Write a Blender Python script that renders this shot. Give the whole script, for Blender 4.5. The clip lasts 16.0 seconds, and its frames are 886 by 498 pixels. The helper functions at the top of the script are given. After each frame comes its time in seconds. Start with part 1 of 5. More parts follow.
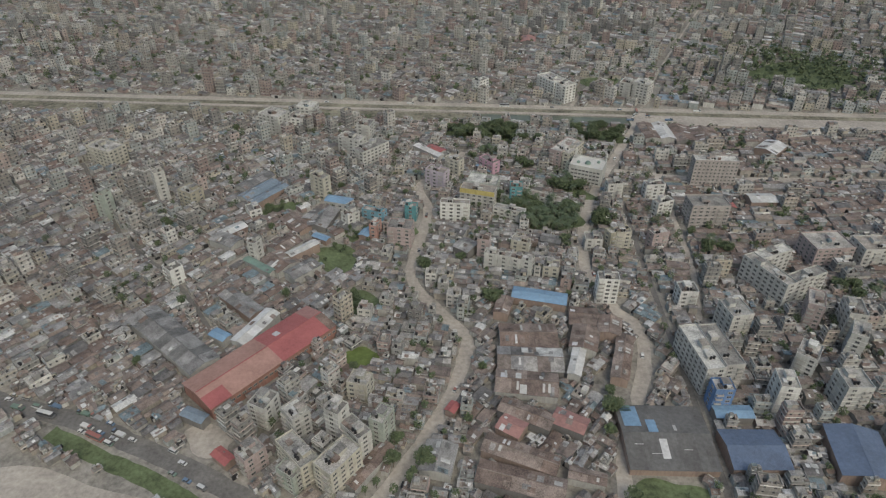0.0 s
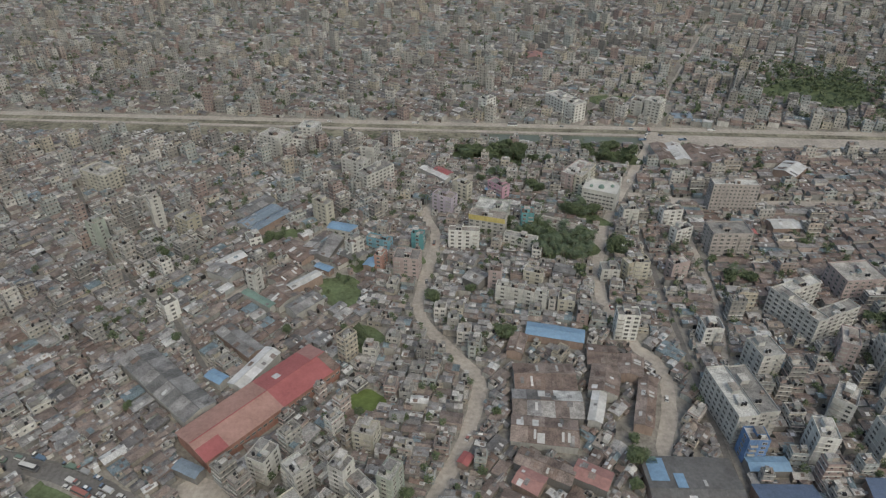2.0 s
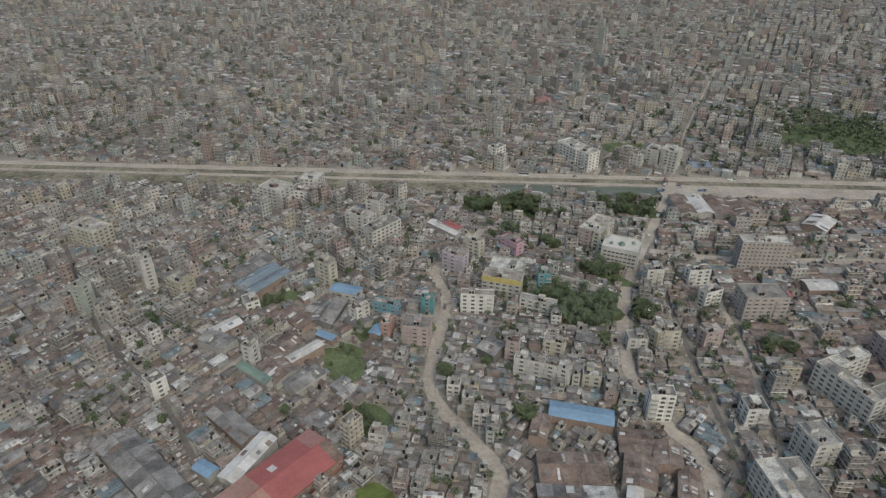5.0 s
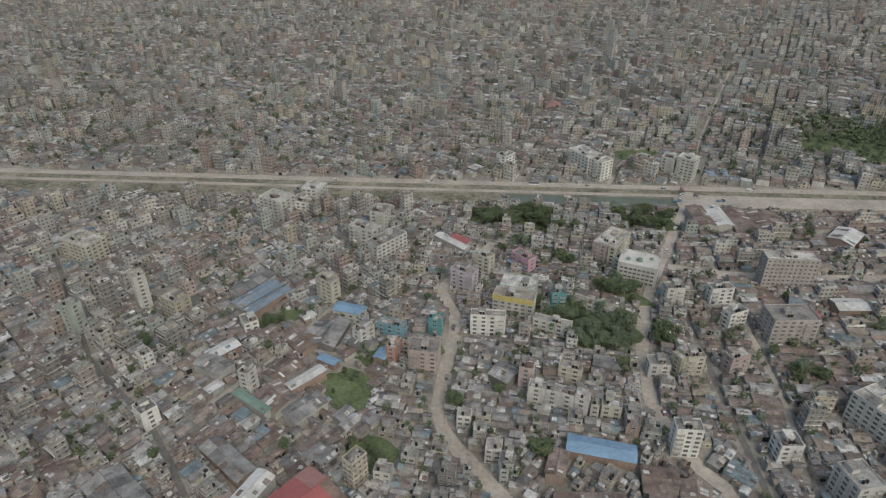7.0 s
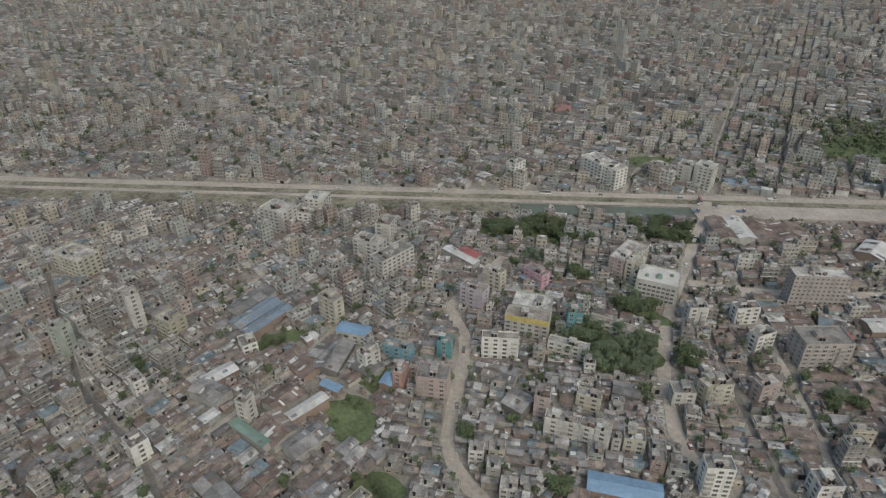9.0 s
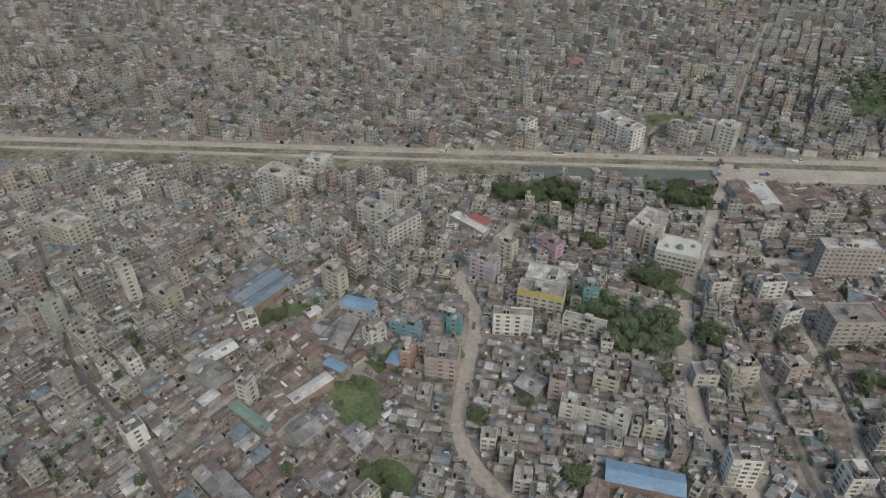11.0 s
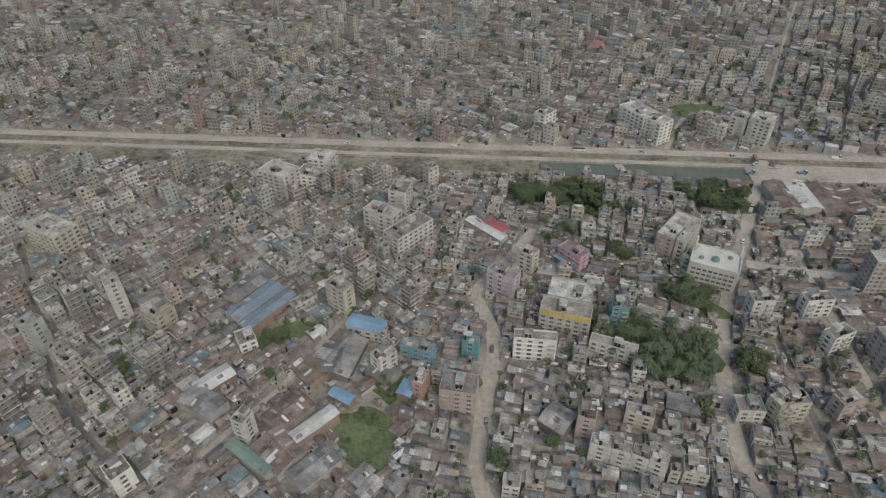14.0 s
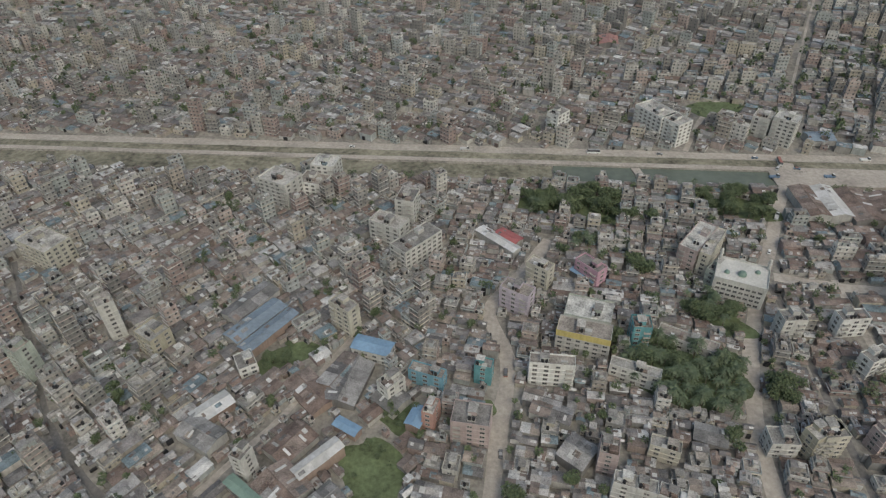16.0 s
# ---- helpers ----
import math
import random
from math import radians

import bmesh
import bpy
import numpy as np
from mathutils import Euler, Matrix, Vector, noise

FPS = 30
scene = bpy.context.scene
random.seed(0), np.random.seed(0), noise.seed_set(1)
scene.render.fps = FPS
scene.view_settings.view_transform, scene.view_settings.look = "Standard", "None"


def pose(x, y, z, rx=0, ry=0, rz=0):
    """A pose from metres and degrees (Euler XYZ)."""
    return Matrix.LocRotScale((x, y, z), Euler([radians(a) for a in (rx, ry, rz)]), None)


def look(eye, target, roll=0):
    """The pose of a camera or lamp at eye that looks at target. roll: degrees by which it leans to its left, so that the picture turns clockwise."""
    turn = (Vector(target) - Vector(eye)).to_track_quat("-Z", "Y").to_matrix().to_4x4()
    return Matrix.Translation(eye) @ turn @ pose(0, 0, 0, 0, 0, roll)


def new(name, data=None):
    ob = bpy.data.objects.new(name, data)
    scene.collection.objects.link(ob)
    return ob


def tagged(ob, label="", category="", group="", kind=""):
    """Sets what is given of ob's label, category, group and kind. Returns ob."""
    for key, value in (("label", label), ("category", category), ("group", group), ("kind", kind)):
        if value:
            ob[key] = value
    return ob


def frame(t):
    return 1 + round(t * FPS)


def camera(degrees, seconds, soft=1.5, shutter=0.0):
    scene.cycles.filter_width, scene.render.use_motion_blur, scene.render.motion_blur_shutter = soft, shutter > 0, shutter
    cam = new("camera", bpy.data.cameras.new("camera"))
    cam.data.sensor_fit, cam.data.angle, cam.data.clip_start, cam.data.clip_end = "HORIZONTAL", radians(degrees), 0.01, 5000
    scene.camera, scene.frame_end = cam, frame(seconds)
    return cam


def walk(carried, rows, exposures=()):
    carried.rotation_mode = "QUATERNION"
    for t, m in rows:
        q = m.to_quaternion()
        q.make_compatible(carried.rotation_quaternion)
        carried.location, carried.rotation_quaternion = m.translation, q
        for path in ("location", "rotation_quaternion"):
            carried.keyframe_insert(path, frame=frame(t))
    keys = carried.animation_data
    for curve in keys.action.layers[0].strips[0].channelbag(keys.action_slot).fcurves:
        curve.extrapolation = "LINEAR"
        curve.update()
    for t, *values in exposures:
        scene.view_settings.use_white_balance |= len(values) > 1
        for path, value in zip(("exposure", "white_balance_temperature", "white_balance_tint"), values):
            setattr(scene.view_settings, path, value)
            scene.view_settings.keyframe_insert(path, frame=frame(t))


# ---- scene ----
cam = camera(70.1, 16.0, soft=1.25)

PATH = [
    (0, (11.87, -157.215, 244.418), (11.783, -155.573, 243.279), 0.5),
    (0.5, (10.378, -151.153, 244.394), (10.289, -149.502, 243.268), 0.5),
    (1, (8.877, -145.104, 244.356), (8.786, -143.445, 243.243), 0.4),
    (1.5, (7.342, -139.072, 244.303), (7.25, -137.414, 243.19), 0.3),
    (2, (5.746, -133.087, 244.239), (5.653, -131.428, 243.125), 0.3),
    (2.5, (4.086, -127.17, 244.166), (3.993, -125.481, 243.098), 0.3),
    (3, (2.409, -121.324, 244.087), (2.314, -119.604, 243.071), 0.3),
    (3.5, (0.783, -115.511, 244.0), (0.689, -113.79, 242.984), 0.3),
    (4, (-0.715, -109.678, 243.9), (-0.81, -107.959, 242.883), 0.3),
    (6.5, (-6.659, -79.858, 241.896), (-6.767, -78.142, 240.875), 0.1),
    (7, (-7.83, -73.837, 241.711), (-7.941, -72.121, 240.69), 0.1),
    (7.5, (-9.02, -67.824, 241.561), (-9.134, -66.108, 240.54), 0.0),
    (8, (-10.237, -61.861, 241.375), (-10.354, -60.145, 240.354), 0.0),
    (10.3, (-15.945, -34.643, 239.329), (-16.073, -32.959, 238.259), -0.2),
    (10.5, (-16.453, -32.231, 239.272), (-16.581, -30.561, 238.18), -0.2),
    (11, (-17.747, -26.073, 239.1), (-17.875, -24.446, 237.944), -0.2),
    (11.5, (-19.08, -19.89, 238.927), (-19.21, -18.268, 237.764), -0.2),
    (12, (-20.422, -13.639, 238.738), (-20.554, -12.015, 237.578), -0.2),
    (12.5, (-21.787, -7.345, 238.539), (-21.921, -5.737, 237.358), -0.3),
    (13, (-23.142, -1.105, 238.366), (-23.278, 0.473, 237.146), -0.4),
    (13.5, (-24.423, 5.02, 238.228), (-24.561, 6.598, 237.008), -0.4),
    (14, (-25.563, 11.035, 238.117), (-25.706, 12.613, 236.897), -0.5),
    (14.5, (-26.574, 17.014, 238.009), (-26.721, 18.591, 236.787), -0.6),
    (15, (-27.543, 22.934, 237.928), (-27.693, 24.486, 236.675), -0.8),
    (15.5, (-28.529, 28.79, 237.892), (-28.685, 30.343, 236.641), -1.0),
    (16, (-29.535, 34.598, 237.889), (-29.696, 36.151, 236.641), -1.2),
]
walk(cam, [(t, look(e, g, r)) for t, e, g, r in PATH])

# ---- world, sun ----
SUN_EL, SUN_AZ = 52.0, 152.0        # degrees; azimuth clockwise from +y
world = bpy.data.worlds.new("world")
scene.world = world
world.use_nodes = True
wn = world.node_tree.nodes
sky = wn.new("ShaderNodeTexSky")
sky.sky_type = 'NISHITA'
sky.sun_disc = False
sky.sun_elevation = radians(SUN_EL)
sky.sun_rotation = radians(SUN_AZ)
sky.dust_density = 6.0
sky.air_density = 1.5
wn["Background"].inputs["Strength"].default_value = 0.15
world.node_tree.links.new(sky.outputs[0], wn["Background"].inputs[0])
sun_data = bpy.data.lights.new("sun", 'SUN')
sun_data.energy = 0.45
sun_data.angle = radians(30)
sun_data.color = (1.0, 0.97, 0.92)
sun = new("sun", sun_data)
_a, _e = radians(SUN_AZ), radians(SUN_EL)
_to = Vector((math.sin(_a) * math.cos(_e), math.cos(_a) * math.cos(_e), math.sin(_e)))
sun.matrix_basis = look(_to * 900, (0, 0, 0))
scene.view_settings.exposure = -0.25

# ---- materials ----
MATS = {}


def mat(name, cols, rough=0.85, metal=0.0, grain=(0.6, 0.08), stain=0.25, bump=0.15, wave=0.0, streak=0.0, spec=0.3):
    """A weathered surface. cols: base colours, one is picked for each piece; grain: bumps to the metre at two sizes;
    stain: how strongly dirt varies it; wave: corrugation in ridges to the metre along the object's x; streak: rain streaks."""
    m = bpy.data.materials.new(name)
    m.use_nodes = True
    nt = m.node_tree
    N, L = nt.nodes, nt.links
    bs = N["Principled BSDF"]
    bs.inputs["Roughness"].default_value = rough
    bs.inputs["Metallic"].default_value = metal
    bs.inputs["Specular IOR Level"].default_value = spec
    geo, info = N.new("ShaderNodeNewGeometry"), N.new("ShaderNodeObjectInfo")
    add = N.new("ShaderNodeMath")
    add.operation = 'ADD'
    L.new(geo.outputs["Random Per Island"], add.inputs[0])
    L.new(info.outputs["Random"], add.inputs[1])
    fr = N.new("ShaderNodeMath")
    fr.operation = 'FRACT'
    L.new(add.outputs[0], fr.inputs[0])
    ramp = N.new("ShaderNodeValToRGB")
    ramp.color_ramp.interpolation = 'CONSTANT'
    el = ramp.color_ramp.elements
    while len(el) < len(cols):
        el.new(0.5)
    for i, c in enumerate(cols):
        el[i].position = i / len(cols)
        el[i].color = (c[0] * 0.94, c[1], c[2] * 1.01, 1)
    if len(cols) == 1:
        el[1].color = el[0].color
    L.new(fr.outputs[0], ramp.inputs[0])
    n1, n2 = N.new("ShaderNodeTexNoise"), N.new("ShaderNodeTexNoise")
    for n, s, d in ((n1, grain[0], 5.0), (n2, grain[1], 3.0)):
        n.inputs["Scale"].default_value = s
        n.inputs["Detail"].default_value = d
        n.inputs["Roughness"].default_value = 0.65
    if streak:
        mp = N.new("ShaderNodeMapping")
        mp.inputs["Scale"].default_value = (1.0, 1.0, 0.16)
        L.new(geo.outputs["Position"], mp.inputs["Vector"])
        L.new(mp.outputs[0], n1.inputs["Vector"])
    else:
        L.new(geo.outputs["Position"], n1.inputs["Vector"])
    L.new(geo.outputs["Position"], n2.inputs["Vector"])
    mul = N.new("ShaderNodeMath")
    mul.operation = 'ADD'
    L.new(n1.outputs["Fac"], mul.inputs[0])
    L.new(n2.outputs["Fac"], mul.inputs[1])
    rg = N.new("ShaderNodeMapRange")
    rg.inputs["From Min"].default_value = 0.65
    rg.inputs["From Max"].default_value = 1.35
    rg.inputs["To Min"].default_value = 1.0 - stain * 1.6
    rg.inputs["To Max"].default_value = 1.0 + stain
    L.new(mul.outputs[0], rg.inputs["Value"])
    mx = N.new("ShaderNodeMix")
    mx.data_type = 'RGBA'
    mx.blend_type = 'MULTIPLY'
    mx.inputs["Factor"].default_value = 1.0
    L.new(ramp.outputs[0], mx.inputs["A"])
    L.new(rg.outputs[0], mx.inputs["B"])
    L.new(mx.outputs["Result"], bs.inputs["Base Color"])
    height = n1.outputs["Fac"]
    if wave:
        tc = N.new("ShaderNodeTexCoord")
        wv = N.new("ShaderNodeTexWave")
        wv.inputs["Scale"].default_value = wave
        L.new(tc.outputs["Object"], wv.inputs["Vector"])
        height = wv.outputs["Fac"]
    if bump:
        bp = N.new("ShaderNodeBump")
        bp.inputs["Strength"].default_value = bump
        bp.inputs["Distance"].default_value = 0.06
        L.new(height, bp.inputs["Height"])
        L.new(bp.outputs[0], bs.inputs["Normal"])
    MATS[name] = m
    return m


def g(*v):
    return [(a, b, c) for a, b, c in v]


mat("earth", g((0.27, 0.25, 0.22)), grain=(0.35, 0.03), stain=0.45)
mat("road_dust", g((0.40, 0.36, 0.315)), grain=(0.4, 0.04), stain=0.27)
mat("asphalt", g((0.17, 0.16, 0.15)), grain=(0.6, 0.06), stain=0.3)
mat("dark_tin", g((0.14, 0.135, 0.13), (0.16, 0.155, 0.15)), rough=0.6, metal=0.1, stain=0.25, wave=1.6, bump=0.5)
mat("grass", g((0.12, 0.15, 0.075)), grain=(0.5, 0.08), stain=0.42, bump=0.5)
mat("dry_grass", g((0.23, 0.215, 0.16)), grain=(0.25, 0.03), stain=0.55, bump=0.5)
mat("algae", g((0.13, 0.17, 0.05)), rough=0.5, grain=(0.3, 0.06), stain=0.35)
mat("water", g((0.13, 0.145, 0.11)), rough=0.22, grain=(0.2, 0.03), stain=0.15, bump=0.06, spec=0.5)
mat("wall", g((0.39, 0.375, 0.345), (0.30, 0.295, 0.28), (0.46, 0.445, 0.41), (0.36, 0.325, 0.285), (0.25, 0.245, 0.235), (0.44, 0.40, 0.33),
             (0.34, 0.36, 0.345), (0.41, 0.34, 0.31), (0.55, 0.53, 0.50), (0.28, 0.265, 0.245), (0.37, 0.39, 0.385), (0.32, 0.25, 0.23), (0.22, 0.21, 0.20), (0.40, 0.385, 0.36)), stain=0.28, streak=1, grain=(0.9, 0.1))
mat("roof_slab", g((0.33, 0.32, 0.30), (0.27, 0.26, 0.245), (0.38, 0.36, 0.33), (0.24, 0.23, 0.215), (0.42, 0.40, 0.37), (0.30, 0.27, 0.24), (0.21, 0.20, 0.19), (0.50, 0.49, 0.46)), stain=0.5, grain=(1.4, 0.15))
mat("tin", g((0.30, 0.29, 0.285), (0.24, 0.20, 0.175), (0.36, 0.34, 0.32), (0.215, 0.175, 0.155), (0.27, 0.25, 0.24), (0.42, 0.40, 0.38),
            (0.24, 0.195, 0.17), (0.32, 0.27, 0.23), (0.19, 0.18, 0.175), (0.56, 0.55, 0.53), (0.28, 0.27, 0.26), (0.17, 0.16, 0.155), (0.20, 0.25, 0.27)), rough=0.6, metal=0.15, stain=0.45, grain=(1.8, 0.2), wave=1.6, bump=0.5)
mat("rust_tin", g((0.215, 0.16, 0.135), (0.25, 0.20, 0.175), (0.195, 0.15, 0.13), (0.29, 0.235, 0.205)), rough=0.7, metal=0.1, stain=0.5, grain=(1.8, 0.15), wave=1.6, bump=0.5)
mat("grey_tin", g((0.24, 0.23, 0.225), (0.30, 0.29, 0.28), (0.18, 0.175, 0.17)), rough=0.6, metal=0.15, grain=(1.8, 0.15), stain=0.45, wave=1.6, bump=0.5)
mat("white_tin", g((0.55, 0.54, 0.52), (0.62, 0.61, 0.60), (0.48, 0.47, 0.45)), rough=0.55, metal=0.1, stain=0.2, wave=1.6, bump=0.5)
mat("blue_tin", g((0.22, 0.34, 0.47)), rough=0.5, metal=0.1, stain=0.18, wave=1.6, bump=0.5)
mat("steel_blue_tin", g((0.22, 0.27, 0.32)), rough=0.5, metal=0.1, stain=0.22, wave=1.6, bump=0.5)
mat("navy_tin", g((0.13, 0.17, 0.25)), rough=0.5, metal=0.1, stain=0.2, wave=1.6, bump=0.5)
mat("green_tin", g((0.19, 0.27, 0.23)), rough=0.5, metal=0.1, stain=0.2, wave=1.6, bump=0.5)
mat("red_tin", g((0.38, 0.13, 0.125)), rough=0.5, metal=0.1, stain=0.15, wave=1.6, bump=0.5)
mat("orange_tin", g((0.40, 0.24, 0.20)), rough=0.55, metal=0.1, stain=0.18, wave=1.6, bump=0.5)
mat("pink_tin", g((0.36, 0.20, 0.18)), rough=0.55, metal=0.1, stain=0.2, wave=1.6, bump=0.5)
mat("pane", g((0.09, 0.095, 0.10), (0.12, 0.125, 0.13), (0.07, 0.07, 0.075), (0.16, 0.155, 0.15)), rough=0.18, stain=0.1, bump=0.0, spec=0.5)
mat("frame", g((0.42, 0.40, 0.37)), stain=0.15)
mat("tank", g((0.03, 0.03, 0.032)), rough=0.5, stain=0.1)
mat("bark", g((0.16, 0.13, 0.10)), stain=0.3)
mat("leaf", g((0.10, 0.135, 0.07), (0.12, 0.15, 0.075), (0.09, 0.12, 0.065), (0.135, 0.16, 0.085)), rough=0.6, stain=0.3, grain=(1.5, 0.3), bump=0)
mat("palm_leaf", g((0.10, 0.135, 0.08), (0.12, 0.15, 0.09), (0.09, 0.12, 0.07)), rough=0.5, stain=0.25, grain=(1.5, 0.3), bump=0)
mat("rubber", g((0.03, 0.03, 0.03)), stain=0.1)
mat("car_paint", g((0.6, 0.6, 0.59), (0.7, 0.7, 0.68), (0.5, 0.5, 0.49), (0.14, 0.14, 0.145), (0.3, 0.13, 0.11), (0.55, 0.54, 0.51), (0.13, 0.19, 0.27), (0.3, 0.3, 0.3), (0.15, 0.21, 0.17), (0.4, 0.36, 0.28)), rough=0.35, stain=0.1, bump=0)
WALLS = {"warmgrey": (0.40, 0.365, 0.345), "cream": (0.49, 0.465, 0.395), "white": (0.66, 0.65, 0.62), "lavender": (0.46, 0.41, 0.46), "pink": (0.50, 0.32, 0.38), "yellow": (0.52, 0.43, 0.17),
         "teal": (0.13, 0.30, 0.32), "turquoise": (0.19, 0.35, 0.42), "salmon": (0.42, 0.26, 0.22), "grey": (0.43, 0.42, 0.395), "lightgrey": (0.52, 0.51, 0.48),
         "blue": (0.16, 0.26, 0.45), "ochre": (0.41, 0.38, 0.30), "palegreen": (0.38, 0.41, 0.36), "brown": (0.33, 0.25, 0.21), "rose": (0.42, 0.345, 0.33),
         "brick": (0.36, 0.20, 0.16), "lime": (0.50, 0.52, 0.22), "dark": (0.22, 0.21, 0.20)}
for _n, _c in WALLS.items():
    mat("wall_" + _n, [_c], stain=0.2, streak=1, grain=(0.9, 0.1))


# ---- mesh tools ----
O = (1.0, 0.0, 0.0, 0.0, 0.0)


class Geo:
    """Collects faces of one mesh: shared corners inside a call, a material for each face."""

    def __init__(self, *names):
        self.v, self.f, self.m, self.names = [], [], [], list(names)

    def slot(self, name):
        if name not in self.names:
            self.names.append(name)
        return self.names.index(name)

    def put(self, pts, faces, mats, at):
        n = len(self.v)
        c, s, x, y, z = at
        self.v.extend((x + px * c - py * s, y + px * s + py * c, z + pz) for px, py, pz in pts)
        for f, mname in zip(faces, mats):
            self.f.append(tuple(i + n for i in f))
            self.m.append(self.slot(mname))

    def box(self, x0, y0, z0, x1, y1, z1, at, side, top=None):
        p = [(x0, y0, z0), (x1, y0, z0), (x1, y1, z0), (x0, y1, z0), (x0, y0, z1), (x1, y0, z1), (x1, y1, z1), (x0, y1, z1)]
        self.put(p, [(4, 5, 6, 7), (0, 1, 5, 4), (1, 2, 6, 5), (2, 3, 7, 6), (3, 0, 4, 7), (3, 2, 1, 0)], [top or side] + [side] * 5, at)

    def block(self, w, d, h, at, side, top, rim=0.7, t=0.2):
        """A house body with a parapet round its flat roof, all in one piece."""
        a, b = w / 2, d / 2
        p = []
        for u, v, z in ((a, b, 0), (a, b, h + rim), (a - t, b - t, h + rim), (a - t, b - t, h)):
            p += [(-u, -v, z), (u, -v, z), (u, v, z), (-u, v, z)]
        f, m = [], []
        for k, mm in ((0, side), (4, side), (8, side)):
            for i in range(4):
                j = (i + 1) % 4
                f.append((k + i, k + j, k + 4 + j, k + 4 + i))
                m.append(mm)
        f.append((12, 13, 14, 15))
        m.append(top)
        self.put(p, f, m, at)

    def tower(self, w, d, h, floors, fh, side, top, rim=0.9, t=0.2, out=0.22):
        """A house body in one piece, with a proud slab edge at every storey and a parapet."""
        prof = [(0, 0.0)]
        for k in range(1, floors):
            prof += [(k * fh - 0.12, 0.0), (k * fh - 0.12, out), (k * fh + 0.12, out), (k * fh + 0.12, 0.0)]
        prof += [(h + rim, 0.0), (h + rim, -t), (h, -t)]
        p = []
        for z, o in prof:
            a, b = w / 2 + o, d / 2 + o
            p += [(-a, -b, z), (a, -b, z), (a, b, z), (-a, b, z)]
        f = [(4 * k + i, 4 * k + (i + 1) % 4, 4 * k + 4 + (i + 1) % 4, 4 * k + 4 + i) for k in range(len(prof) - 1) for i in range(4)]
        n = 4 * (len(prof) - 1)
        self.put(p, f + [(n, n + 1, n + 2, n + 3)], [side] * len(f) + [top], O)

    def gable(self, w, d, h, rise, at, side, top, over=0.4, t=0.12):
        """A shed: walls, and a two-sided roof with its ridge along x."""
        a, b = w / 2, d / 2
        p = [(-a, -b, 0), (a, -b, 0), (a, b, 0), (-a, b, 0), (-a, -b, h), (a, -b, h), (a, b, h), (-a, b, h), (-a, 0, h + rise), (a, 0, h + rise)]
        self.put(p, [(0, 1, 5, 4), (1, 2, 6, 9, 5), (2, 3, 7, 6), (3, 0, 4, 8, 7)], [side] * 4, at)
        self.roof(w, d, h, rise, at, top, over, t)

    def roof(self, w, d, h, rise, at, top, over=0.4, t=0.12, x0=None, x1=None):
        a0 = -w / 2 - over if x0 is None else x0
        a1 = w / 2 + over if x1 is None else x1
        b = d / 2 + over
        lo = h - rise * over / (d / 2)
        p = [(a0, -b, lo), (a1, -b, lo), (a1, 0, h + rise), (a0, 0, h + rise), (a0, b, lo), (a1, b, lo)]
        p = [(x, y, z + t) for x, y, z in p] + [(x, y, z + 0.02) for x, y, z in p]
        f = [(0, 1, 2, 3), (3, 2, 5, 4), (6, 9, 8, 7), (9, 10, 11, 8), (0, 6, 7, 1), (4, 5, 11, 10), (0, 3, 9, 6), (3, 4, 10, 9), (1, 7, 8, 2), (2, 8, 11, 5)]
        self.put(p, f, [top] * len(f), at)

    def tube(self, x, y, z0, r, h, at, m, n=8):
        p = [(x + r * math.cos(i * 2 * math.pi / n), y + r * math.sin(i * 2 * math.pi / n), z) for z in (z0, z0 + h) for i in range(n)]
        f = [(i, (i + 1) % n, n + (i + 1) % n, n + i) for i in range(n)] + [tuple(range(n, 2 * n)), tuple(range(n - 1, -1, -1))]
        self.put(p, f, [m] * len(f), at)

    def mesh(self, name):
        me = bpy.data.meshes.new(name)
        me.from_pydata(self.v, [], self.f)
        for n in self.names:
            me.materials.append(MATS[n])
        me.polygons.foreach_set("material_index", self.m)
        me.update()
        return me


def part(name, geo, parent, label="", kind=""):
    ob = new(name, geo.mesh(name) if isinstance(geo, Geo) else geo)
    ob.parent = parent
    return tagged(ob, label, kind=kind)


def thing(name, x, y, z, rot, label, category, group="", kind=""):
    ob = new(name)
    ob.matrix_basis = pose(x, y, z, 0, 0, rot)
    return tagged(ob, label, category, group, kind)


# ---- plan: what keeps houses away ----
RECTS, ROADS, GREENS = [], [], []


ROAD_CELLS = {}


def roads_near(x, y):
    """The stretches of road that pass the 40 m cell of a place."""
    if not ROAD_CELLS:
        for road in ROADS:
            ax, ay, bx, by, hw = road
            for i in range(int((min(ax, bx) - hw - 16) // 40), int((max(ax, bx) + hw + 16) // 40) + 1):
                for j in range(int((min(ay, by) - hw - 16) // 40), int((max(ay, by) + hw + 16) // 40) + 1):
                    ROAD_CELLS.setdefault((i, j), []).append(road)
    return ROAD_CELLS.get((int(x // 40), int(y // 40)), ())


